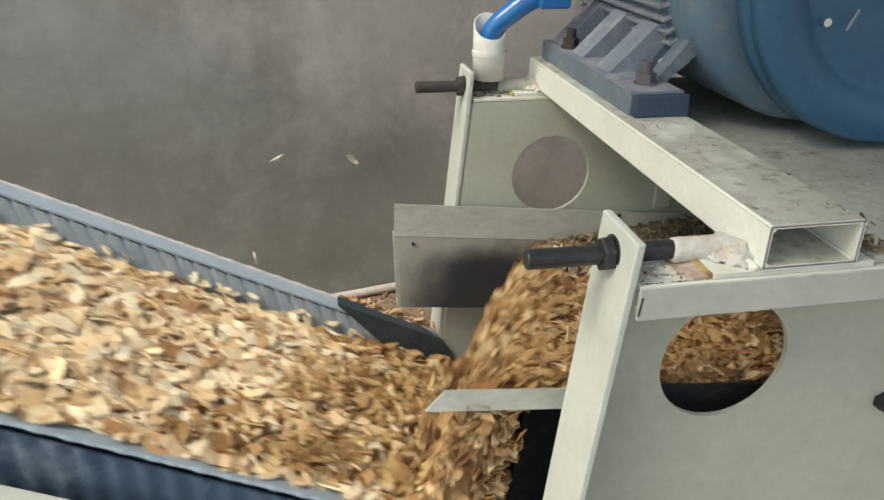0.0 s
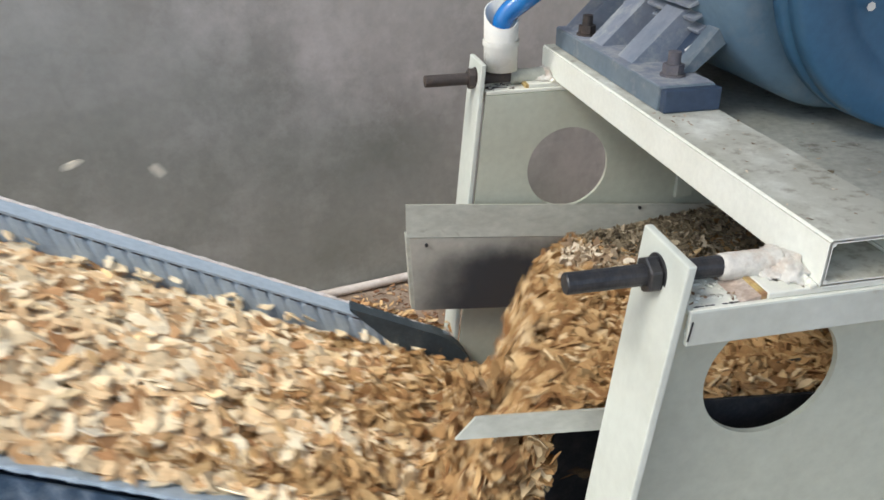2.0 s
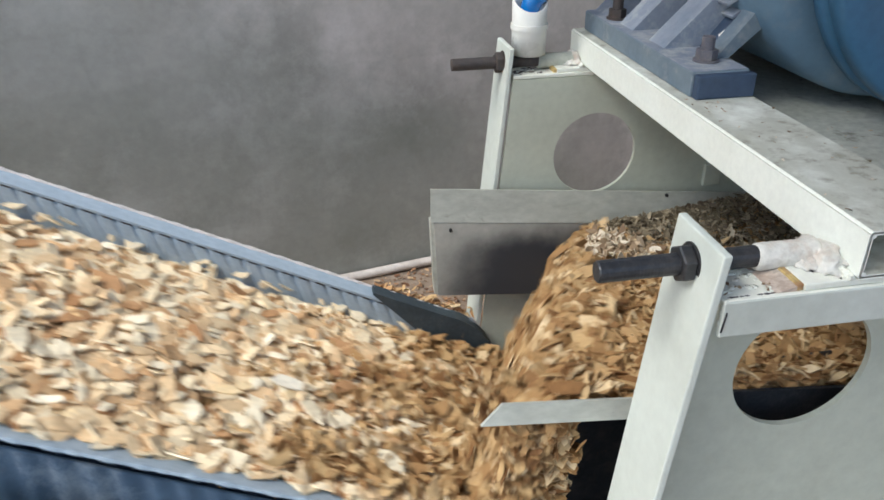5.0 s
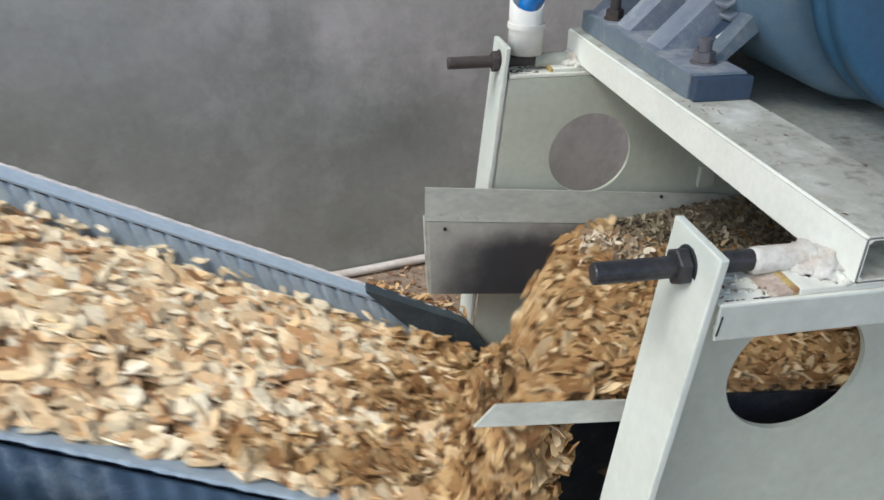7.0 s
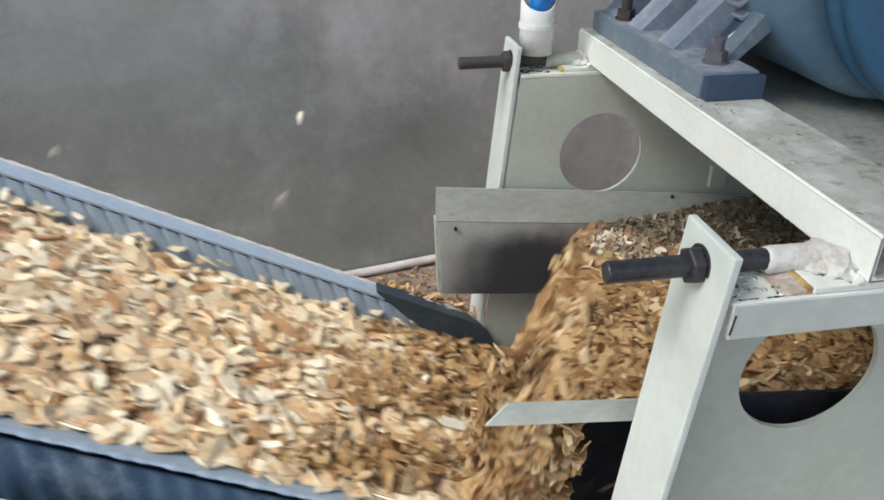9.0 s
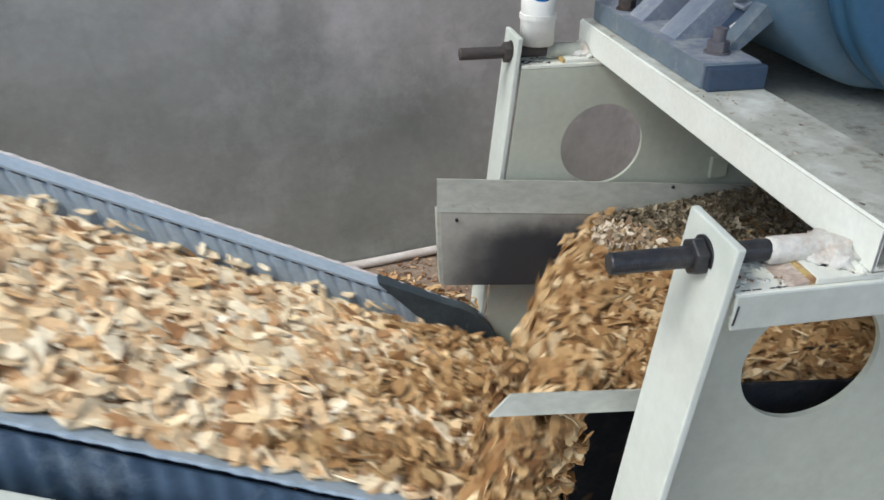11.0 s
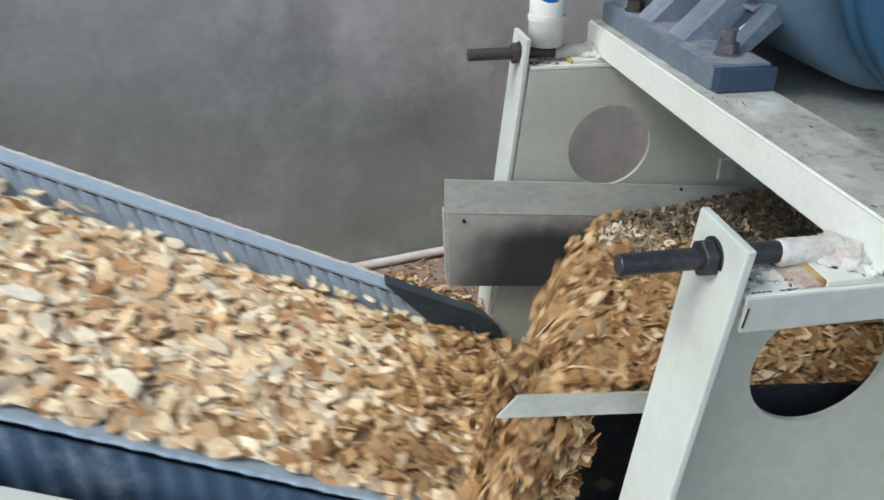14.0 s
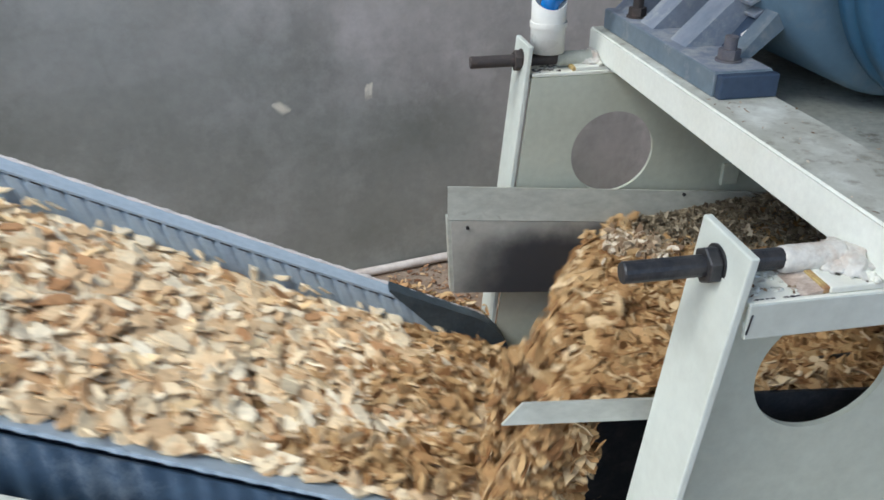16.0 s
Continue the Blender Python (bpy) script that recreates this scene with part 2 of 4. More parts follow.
def settled_dust(m, pale, dark):
    """Sawdust that has settled on the upward faces: broad mottled cakes of it with dark crumbs."""
    t = m.node_tree
    b = t.nodes["Principled BSDF"]
    old = b.inputs["Base Color"].links[0].from_socket
    co, geo, sep = t.nodes.new("ShaderNodeTexCoord"), t.nodes.new("ShaderNodeNewGeometry"), t.nodes.new("ShaderNodeSeparateXYZ")
    t.links.new(geo.outputs["Normal"], sep.inputs[0])

    def step(value, lo, hi):
        r = t.nodes.new("ShaderNodeMapRange")
        r.interpolation_type = "SMOOTHSTEP"
        r.inputs["From Min"].default_value, r.inputs["From Max"].default_value = lo, hi
        t.links.new(value, r.inputs["Value"])
        return r.outputs["Result"]

    def grain(s, detail):
        n = t.nodes.new("ShaderNodeTexNoise")
        n.inputs["Scale"].default_value, n.inputs["Detail"].default_value, n.inputs["Roughness"].default_value = s, detail, 0.65
        t.links.new(co.outputs["Object"], n.inputs["Vector"])
        return n.outputs["Fac"]

    def mix(fac, a, c):
        x = t.nodes.new("ShaderNodeMix")
        x.data_type = "RGBA"
        t.links.new(fac, x.inputs["Factor"])
        p, q = [k for k in x.inputs if k.type == "RGBA"]
        for sock, v in ((p, a), (q, c)):
            if isinstance(v, tuple):
                sock.default_value = (*v, 1)
            else:
                t.links.new(v, sock)
        return [k for k in x.outputs if k.type == "RGBA"][0]

    both = t.nodes.new("ShaderNodeMath")
    both.operation = "MULTIPLY"
    t.links.new(step(sep.outputs["Z"], 0.7, 0.98), both.inputs[0])
    t.links.new(step(grain(6.5, 7.0), 0.26, 0.56), both.inputs[1])
    dust = mix(step(grain(34.0, 8.0), 0.50, 0.68), pale, dark)
    t.links.new(mix(both.outputs["Value"], old, dust), b.inputs["Base Color"])


settled_dust(BEAM_PAINT, (0.50, 0.505, 0.435), (0.30, 0.285, 0.225))


def show_blocks(m, length, height):
    """Lets the blocks of the wall show through its thin plaster as soft changes of tone."""
    t = m.node_tree
    b = t.nodes["Principled BSDF"]
    old = b.inputs["Base Color"].links[0].from_socket
    co = t.nodes.new("ShaderNodeTexCoord")
    n = t.nodes.new("ShaderNodeTexNoise")
    n.inputs["Scale"].default_value, n.inputs["Detail"].default_value = 9.0, 5.0
    t.links.new(co.outputs["Object"], n.inputs["Vector"])
    warp = t.nodes.new("ShaderNodeVectorMath")
    warp.operation = "MULTIPLY_ADD"
    warp.inputs[1].default_value = (0.09, 0.09, 0.09)
    t.links.new(n.outputs["Color"], warp.inputs[0])
    t.links.new(co.outputs["Object"], warp.inputs[2])
    sep, comb = t.nodes.new("ShaderNodeSeparateXYZ"), t.nodes.new("ShaderNodeCombineXYZ")
    t.links.new(warp.outputs["Vector"], sep.inputs[0])
    t.links.new(sep.outputs["X"], comb.inputs["X"])
    t.links.new(sep.outputs["Z"], comb.inputs["Y"])
    br = t.nodes.new("ShaderNodeTexBrick")
    br.inputs["Scale"].default_value = 1.0
    br.inputs["Brick Width"].default_value, br.inputs["Row Height"].default_value = length, height
    br.inputs["Mortar Size"].default_value, br.inputs["Mortar Smooth"].default_value = 0.016, 1.0
    br.inputs["Color1"].default_value, br.inputs["Color2"].default_value = (0.95, 0.955, 0.945, 1), (1.05, 1.045, 1.05, 1)
    br.inputs["Mortar"].default_value = (0.99, 0.99, 0.985, 1)
    t.links.new(comb.outputs["Vector"], br.inputs["Vector"])
    x = t.nodes.new("ShaderNodeVectorMath")
    x.operation = "MULTIPLY"
    t.links.new(old, x.inputs[0])
    t.links.new(br.outputs["Color"], x.inputs[1])
    t.links.new(x.outputs["Vector"], b.inputs["Base Color"])


def slant_haze(m, lo, hi, first, other):
    """Bright haze painted on the wall: the tint changes from one to the other along a slant, with a wandering edge."""
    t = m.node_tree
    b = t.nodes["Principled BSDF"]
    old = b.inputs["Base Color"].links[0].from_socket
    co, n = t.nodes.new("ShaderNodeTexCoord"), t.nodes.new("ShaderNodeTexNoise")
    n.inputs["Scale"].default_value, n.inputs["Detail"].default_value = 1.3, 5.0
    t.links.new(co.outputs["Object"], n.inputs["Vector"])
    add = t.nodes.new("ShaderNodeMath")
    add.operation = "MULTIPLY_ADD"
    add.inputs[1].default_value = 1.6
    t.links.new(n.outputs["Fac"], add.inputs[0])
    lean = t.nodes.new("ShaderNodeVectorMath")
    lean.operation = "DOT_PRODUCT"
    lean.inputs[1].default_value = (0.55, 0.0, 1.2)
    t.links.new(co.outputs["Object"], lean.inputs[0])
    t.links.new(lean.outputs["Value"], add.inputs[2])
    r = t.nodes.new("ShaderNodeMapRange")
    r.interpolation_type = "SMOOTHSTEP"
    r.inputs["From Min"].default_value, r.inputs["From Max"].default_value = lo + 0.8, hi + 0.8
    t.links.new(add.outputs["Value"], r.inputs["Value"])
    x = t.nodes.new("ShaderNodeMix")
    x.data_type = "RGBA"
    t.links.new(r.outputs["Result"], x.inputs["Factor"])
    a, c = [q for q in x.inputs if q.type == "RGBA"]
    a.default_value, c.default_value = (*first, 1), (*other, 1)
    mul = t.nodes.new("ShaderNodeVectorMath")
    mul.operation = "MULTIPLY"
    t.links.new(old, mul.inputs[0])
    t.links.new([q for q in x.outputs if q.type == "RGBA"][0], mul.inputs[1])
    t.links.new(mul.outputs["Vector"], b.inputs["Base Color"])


show_blocks(PLASTER, 0.40, 0.20)
# Painted haze: the plaster gets paler and pinker towards the upper right.
slant_haze(PLASTER, 0.45, 1.35, (0.865, 0.88, 0.855), (1.25, 1.19, 1.19))
CONCRETE = material("dusty_concrete", (0.21, 0.15, 0.108), 0.95, second=(0.28, 0.22, 0.17), scale=3, grain=60, grain_depth=0.2, bump=0.4,
                    spots=(0.14, 0.1, 0.07), spot_scale=9, spot_range=(0.55, 0.7))
CHIPS = chip_material("wood_chips", [(0.0, (0.36, 0.185, 0.085)), (0.12, (0.54, 0.335, 0.175)), (0.34, (0.69, 0.50, 0.30)), (0.68, (0.79, 0.64, 0.425)), (1.0, (0.85, 0.755, 0.575))])
BARK_TONES = [(0.0, (0.18, 0.084, 0.031)), (0.3, (0.335, 0.193, 0.082)), (0.75, (0.485, 0.325, 0.158)), (1.0, (0.70, 0.55, 0.345))]
BARK_CHIPS = chip_material("brown_wood_chips", BARK_TONES)
BROWN_CHIP = chip_material("brown_wood_chip", BARK_TONES, island=False)
FLOOR_CHIPS = chip_material("damp_wood_chips", [(0.0, (0.13, 0.06, 0.035)), (0.4, (0.24, 0.125, 0.07)), (0.8, (0.36, 0.21, 0.115)), (1.0, (0.55, 0.40, 0.25))])
SPILLED = chip_material("spilled_wood_chips", [(0.0, (0.20, 0.09, 0.04)), (0.4, (0.42, 0.24, 0.11)), (0.8, (0.6, 0.42, 0.22)), (1.0, (0.75, 0.6, 0.4))])
DULL_CHIPS = chip_material("dull_wood_chips", [(0.0, (0.2, 0.13, 0.08)), (0.4, (0.42, 0.31, 0.2)), (0.8, (0.6, 0.5, 0.37)), (1.0, (0.75, 0.68, 0.56))])
OLD_CHIPS = chip_material("old_wood_chips", [(0.0, (0.085, 0.065, 0.045)), (0.4, (0.18, 0.145, 0.095)), (0.8, (0.29, 0.24, 0.165)), (1.0, (0.5, 0.43, 0.32))])
SINGLE_CHIP = chip_material("pale_wood_chip", [(0.0, (0.5, 0.28, 0.12)), (0.25, (0.76, 0.54, 0.29)), (0.7, (0.88, 0.72, 0.46)), (1.0, (0.93, 0.85, 0.68))], island=False)
PALE_CHIP = chip_material("bright_wood_chip", [(0.0, (0.78, 0.70, 0.55)), (1.0, (0.9, 0.86, 0.76))], island=False)
CREAM_CHIP = chip_material("cream_wood_chip", [(0.0, (0.74, 0.62, 0.42)), (1.0, (0.83, 0.75, 0.58))], island=False)
CHIP_DUST = material("wood_dust", (0.46, 0.30, 0.14), 0.95, second=(0.30, 0.17, 0.07), scale=40, grain=160, grain_depth=0.25, bump=0.6)

# ---- building helpers ----
Z0 = 0.30  # machine datum above the floor


def mesh_object(name, bm, mat, parent=None, label="", smooth=False):
    me = bpy.data.meshes.new(name)
    bmesh.ops.recalc_face_normals(bm, faces=bm.faces)
    bm.to_mesh(me)
    bm.free()
    me.materials.append(mat)
    if smooth:
        for p in me.polygons:
            p.use_smooth = True
    ob = new(name, me)
    if parent is not None:
        ob.parent = parent
    if label:
        ob["label"] = label
    return ob


def part(name, bm, mat, parent, label="", smooth=False):
    return mesh_object(name, bm, mat, parent, label, smooth)


def thing(name, m=None, label="", category="", group="", kind=""):
    ob = new(name)
    ob.empty_display_size = 0.05
    if m is not None:
        ob.matrix_basis = m
    return tagged(ob, label, category, group, kind)


def box(x0, x1, y0, y1, z0, z1, bevel=0.0, bm=None, shear=0.0, z_ref=0.0):
    bm = bm or bmesh.new()
    made = bmesh.ops.create_cube(bm, size=1.0)["verts"]
    for v in made:
        v.co = Vector(((x0, x1)[v.co.x > 0], (y0, y1)[v.co.y > 0], (z0, z1)[v.co.z > 0]))
        v.co.x += shear * (v.co.z - z_ref)
    if bevel:
        edges = {e for v in made for e in v.link_edges}
        bmesh.ops.bevel(bm, geom=list(edges), offset=bevel, segments=2, affect="EDGES", profile=0.5)
    return bm


def prism(points, y0, y1, holes=(), bevel=0.0):
    """A plate in the x-z plane: an outline, round holes (x, z, r), and its two faces in y."""
    bm = bmesh.new()
    loops = [list(points)] + [[(cx + r * math.cos(a * math.tau / 48), cz + r * math.sin(a * math.tau / 48)) for a in range(48)] for cx, cz, r in holes]
    edges = []
    for loop in loops:
        vs = [bm.verts.new((x, y0, z)) for x, z in loop]
        edges += [bm.edges.new((vs[k], vs[(k + 1) % len(vs)])) for k in range(len(vs))]
    bmesh.ops.triangle_fill(bm, use_beauty=True, use_dissolve=False, edges=edges)
    out = bmesh.ops.extrude_face_region(bm, geom=list(bm.faces))
    for v in out["geom"]:
        if isinstance(v, bmesh.types.BMVert):
            v.co.y = y1
    return bm


def rod(p, q, r, sides=24, bm=None, r2=None, caps=True):
    bm = bm or bmesh.new()
    p, q = Vector(p), Vector(q)
    m = Matrix.Translation((p + q) / 2) @ (q - p).to_track_quat("Z", "Y").to_matrix().to_4x4()
    bmesh.ops.create_cone(bm, cap_ends=caps, segments=sides, radius1=r, radius2=r if r2 is None else r2, depth=(q - p).length, matrix=m)
    return bm


def revolve(profile, axis_point, sides=64):
    """A solid of revolution about an axis along y; profile: rows of (y, r)."""
    bm = bmesh.new()
    cx, cz = axis_point
    rings = []
    for y, r in profile:
        rings.append([bm.verts.new((cx + r * math.cos(a * math.tau / sides), y, cz + r * math.sin(a * math.tau / sides))) for a in range(sides)])
    for a, b in zip(rings, rings[1:]):
        for k in range(sides):
            bm.faces.new((a[k], a[(k + 1) % sides], b[(k + 1) % sides], b[k]))
    bm.faces.new(rings[0])
    bm.faces.new(rings[-1])
    return bm


def tube(points, r, sides=14, r_end=None):
    """A bent round tube through points."""
    bm = bmesh.new()
    pts = [Vector(p) for p in points]
    rings = []
    for k, p in enumerate(pts):
        d = (pts[min(k + 1, len(pts) - 1)] - pts[max(k - 1, 0)]).normalized()
        u = d.cross(Vector((0.13, 0.9, 0.2))).normalized()
        w = d.cross(u)
        rr = r if r_end is None else r + (r_end - r) * k / (len(pts) - 1)
        rings.append([bm.verts.new(p + rr * (u * math.cos(a * math.tau / sides) + w * math.sin(a * math.tau / sides))) for a in range(sides)])
    for a, b in zip(rings, rings[1:]):
        for k in range(sides):
            bm.faces.new((a[k], a[(k + 1) % sides], b[(k + 1) % sides], b[k]))
    bm.faces.new(rings[0])
    bm.faces.new(rings[-1])
    return bm


def smooth_curve(points, n=8):
    """Catmull-Rom through points."""
    pts = [Vector(p) for p in points]
    pts = [pts[0] * 2 - pts[1]] + pts + [pts[-1] * 2 - pts[-2]]
    out = []
    for a, b, c, d in zip(pts, pts[1:], pts[2:], pts[3:]):
        for k in range(n):
            t = k / n
            out.append(0.5 * (2 * b + (c - a) * t + (2 * a - 5 * b + 4 * c - d) * t * t + (3 * b - a - 3 * c + d) * t ** 3))
    return out + [pts[-2]]


# ---- wood flakes ----


def flake_arrays(rng, length, width, thick):
    """A split flake: four stations along its length, rounded at the ends, bent and twisted."""
    verts = []
    bend, twist, taper = rng.normal(0, 0.11) * length, rng.normal(0, 0.28), rng.uniform(0.25, 0.8, 2)
    places = (-0.5, rng.uniform(-0.32, -0.16), rng.uniform(0.12, 0.32), 0.5)
    for k, s in enumerate(places):
        wk = width * (taper[0], 1.0, 0.95, taper[1])[k] * rng.uniform(0.85, 1.1)
        skew = rng.normal(0, 0.10) * length if k in (0, 3) else 0.0
        a = twist * s
        zc = bend * (0.25 - s * s) * 2
        for side, top in ((-1, 0), (1, 0), (1, 1), (-1, 1)):
            yy, zz = side * wk / 2, (top - 0.5) * thick
            verts.append((s * length + skew * side, yy * math.cos(a) - zz * math.sin(a), zc + yy * math.sin(a) + zz * math.cos(a)))
    faces = [(0, 3, 2, 1), (12, 13, 14, 15)]
    for o in (0, 4, 8):
        for k in range(4):
            n = (k + 1) % 4
            faces.append((o + k, o + n, o + 4 + n, o + 4 + k))
    return np.array(verts), faces


def flakes_mesh(name, seed, places, mat, size=1.0, lie=0.45, base=None):
    """Many flakes in one mesh. places: rows of x, y, z; lie: how far they lean out of the flat. base: (verts, faces) of the bulk under them."""
    rng = np.random.default_rng(seed)
    verts, faces, count, mats = [], [], 0, []
    for x, y, z in places:
        length = size * min(0.062, max(0.014, rng.lognormal(math.log(0.036), 0.36)))
        v, f = flake_arrays(rng, length, length * rng.uniform(0.30, 0.66), size * rng.uniform(0.0016, 0.0036))
        m = Euler((rng.normal(0, lie), rng.normal(0, lie), rng.uniform(0, math.tau))).to_matrix()
        verts.append(v @ np.array(m).T + (x, y, z))
        faces += [tuple(i + count for i in q) for q in f]
        count += len(v)
    chips = len(faces)
    if base:
        verts.append(np.array(base[0], float))
        faces += [tuple(i + count for i in q) for q in base[1]]
    me = bpy.data.meshes.new(name)
    me.from_pydata(np.concatenate(verts).tolist(), [], faces)
    me.materials.append(mat)
    me.materials.append(CHIP_DUST)
    me.polygons.foreach_set("material_index", [0] * chips + [1] * (len(faces) - chips))
    me.update()
    return me


def sheet(xs, ys, height):
    """A lumpy sheet: verts and faces over a grid."""
    verts = [(x, y, height(x, y)) for x in xs for y in ys]
    n = len(ys)
    faces = [(a * n + b, (a + 1) * n + b, (a + 1) * n + b + 1, a * n + b + 1) for a in range(len(xs) - 1) for b in range(n - 1)]
    return verts, faces


def single_flake_mesh(name, seed, mat=None, size=1.0):
    rng = np.random.default_rng(seed)
    v, f = flake_arrays(rng, size * rng.uniform(0.034, 0.052), size * rng.uniform(0.014, 0.024), 0.003)
    me = bpy.data.meshes.new(name)
    me.from_pydata(v.tolist(), [], f)
    me.materials.append(mat or SINGLE_CHIP)
    return me


# ---- setting ----
def build_setting():
    bm = bmesh.new()
    bmesh.ops.create_grid(bm, x_segments=60, y_segments=60, size=150)
    tagged(mesh_object("ground", bm, CONCRETE), "dusty concrete floor strewn with sawdust", "floor", kind="structure")
    along = pose(-0.40, 2.255, 0, 0, 0, 11)
    bm = box(-7, 6.5, 0.0, 0.24, 0, 5.0)
    bm.transform(along)
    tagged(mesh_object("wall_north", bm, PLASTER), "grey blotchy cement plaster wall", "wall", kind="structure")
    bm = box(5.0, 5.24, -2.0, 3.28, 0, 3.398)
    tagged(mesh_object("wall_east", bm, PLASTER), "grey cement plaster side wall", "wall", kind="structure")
    # Slab out of view, added to hold the sky off the machine.
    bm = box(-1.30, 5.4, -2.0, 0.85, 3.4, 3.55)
    tagged(mesh_object("ceiling", bm, PLASTER), "unseen grey roof slab that shades the machine", "ceiling", kind="structure")
    hose = smooth_curve([along @ Vector((u, -0.027 - 0.004 * k, 0.021 + 0.006 * (k % 2))) for k, u in enumerate((-1.5, -0.7, 0.0, 0.45, 0.95, 1.8))], 8)
    tagged(mesh_object("floor_pipe", tube(hose, 0.020), DULL_PLASTIC, smooth=True), "white plastic pipe lying on the floor by the wall", "pipe")


# ---- side frames of the machine ----
SLANT = 0.097


def build_side_frame(name, inner, outer, label, hole, crust):
    """inner: y of the plate's face to the trough; outer: y of the flange's free edge."""
    s = 1 if outer > inner else -1
    t = thing(name, pose(0, 0, 0), label, "machine frame", "side frames of the machine")
    a = lambda z: SLANT * (z - 1.0)
    pts = [(a(-0.3) + 0.006, 0.0), (1.7, 0.0), (1.7, 0.926 + Z0), (a(0.926) + 0.006, 0.926 + Z0)]
    part("side_plate", prism(pts, inner, inner + s * 0.010, holes=[(hole[0], hole[1] + Z0, hole[2])]), GREY_PAINT, t, "grey painted plate with a round hole")
    y0, y1 = sorted((inner, outer))
    part("end_flange", box(-0.012, 0.0, y0, y1, 0.0, 1.0 + Z0, 0.0025, shear=SLANT, z_ref=1.0 + Z0), WHITE_PAINT, t, "white painted end flange")
    part("top_flange", box(0.0, 1.7, y0 + 0.002, y1 - 0.002, 0.927 + Z0, 0.936 + Z0, 0.002), DUSTY_PAINT, t, "dusty white top flange")
    lip0, lip1 = sorted((outer, outer - s * 0.008))
    part("lip", box(0.0, 1.7, lip0, lip1, 0.884 + Z0, 0.935 + Z0, 0.002), LIP_PAINT, t, "pale grey-green folded lip")
    if inner < 0.5:
        part("bolt", rod((0.545, inner - 0.0105, 0.905), (0.545, inner - 0.026, 0.905), 0.017, 6), BLACK_STEEL, t, "dark bolt head")
    if inner > 0.5:
        part("tab", box(0.518, 0.566, inner - 0.014, inner - 0.0005, 0.615 + Z0, 0.675 + Z0, 0.003), GREY_PAINT, t, "small pale welded tab")
    bm = bmesh.new()
    for k in range(16):
        c = Vector((0.004 + random.uniform(-0.002, 0.002), outer - s * (0.004 + 0.003 * random.random()), Z0 + 0.888 + 0.003 * k))
        bmesh.ops.create_icosphere(bm, subdivisions=1, radius=random.uniform(0.003, 0.0048), matrix=Matrix.Translation(c))
    part("weld_bead", bm, WHITE_PAINT, t)
    bm = bmesh.new()
    rng = random.Random(12)
    for k in range(44):
        x = 0.006 + 0.16 * k / 43 + rng.uniform(-0.002, 0.002)
        if noise.noise((x * 60, y0, 2.0)) > -0.12:
            m = Matrix.Translation((x, outer + s * -0.0095, 0.9363 + Z0)) @ Matrix.Diagonal((rng.uniform(0.9, 1.7), rng.uniform(0.4, 0.9), 0.25, 1))
            bmesh.ops.create_icosphere(bm, subdivisions=1, radius=rng.uniform(0.0018, 0.003), matrix=m)
    box(0.0022, 0.0042, *sorted((outer - s * 0.001, outer + s * 0.0012)), 0.893 + Z0, 0.921 + Z0, bm=bm, shear=0.12, z_ref=0.907 + Z0)
    part("open_seam", bm, BLACK_STEEL, t, "dark broken seam along the lip")
    bm = bmesh.new()
    rng = random.Random(9)
    for k in range(46):
        c = Vector((rng.uniform(0.006, 0.078), y0 + rng.uniform(0.012, 0.105), 0.9362 + Z0))
        m = Matrix.Translation(c) @ Matrix.Rotation(rng.uniform(0, 3), 4, "Z") @ Matrix.Diagonal((rng.uniform(0.6, 2.0), 1, rng.uniform(0.12, 0.3), 1))
        bmesh.ops.create_icosphere(bm, subdivisions=1, radius=rng.uniform(0.002, 0.0055), matrix=m)
    part("paint_crust", bm, crust, t, "crusty lumps on the flange", True)
    return t


def hexagon(x0, x1, y, z, r, bm=None):
    return rod((x0, y, z), (x1, y, z), r, 6, bm)


def threaded(x0, x1, y, z, r):
    """A screw: fine rings along its length."""
    bm = bmesh.new()
    n = int(abs(x1 - x0) / 0.0022)
    rings = []
    for k in range(n + 1):
        x = x0 + (x1 - x0) * k / n
        rr = r * (1.0 if k % 2 else 0.988) * (0.9 if k in (0, n) else 1)
        rings.append([bm.verts.new((x, y + rr * math.cos(a * math.tau / 18), z + rr * math.sin(a * math.tau / 18))) for a in range(18)])
    for a, b in zip(rings, rings[1:]):
        for k in range(18):
            bm.faces.new((a[k], a[(k + 1) % 18], b[(k + 1) % 18], b[k]))
    bm.faces.new(rings[0])
    bm.faces.new(rings[-1])
    return bm


def build_screw(y, mat, label, coat, say):
    z = 0.957 + Z0
    t = thing("adjusting_screw", None, label, "screw", "belt tension adjusting screws")
    part("screw_shaft", threaded(-0.14, 0.088, y, z, 0.0145), mat, t)
    bm = hexagon(-0.034, -0.017, y, z, 0.0255)
    bmesh.ops.bevel(bm, geom=list(bm.edges), offset=0.002, segments=1, affect="EDGES")
    part("nut", bm, mat, t)
    part("washer", rod((-0.0168, y, z), (-0.0145, y, z), 0.027, 28), mat, t)
    bm = bmesh.new()
    rings = []
    for k in range(23):
        x = 0.070 + 0.004 * k
        rr = 0.0180 * (0.82 if k in (0, 22) else 1.0)
        rings.append([bm.verts.new((x, y + rr * (1 + 0.07 * noise.noise((x * 160, a * 0.9, y))) * math.cos(a * math.tau / 24), z - 0.002 + rr * (1 + 0.07 * noise.noise((x * 160, a * 0.9, y + 5))) * math.sin(a * math.tau / 24))) for a in range(24)])
    for a, b in zip(rings, rings[1:]):
        for k in range(24):
            bm.faces.new((a[k], a[(k + 1) % 24], b[(k + 1) % 24], b[k]))
    bm.faces.new(rings[0])
    bm.faces.new(rings[-1])
    part("sleeve", bm, coat, t, say, True)


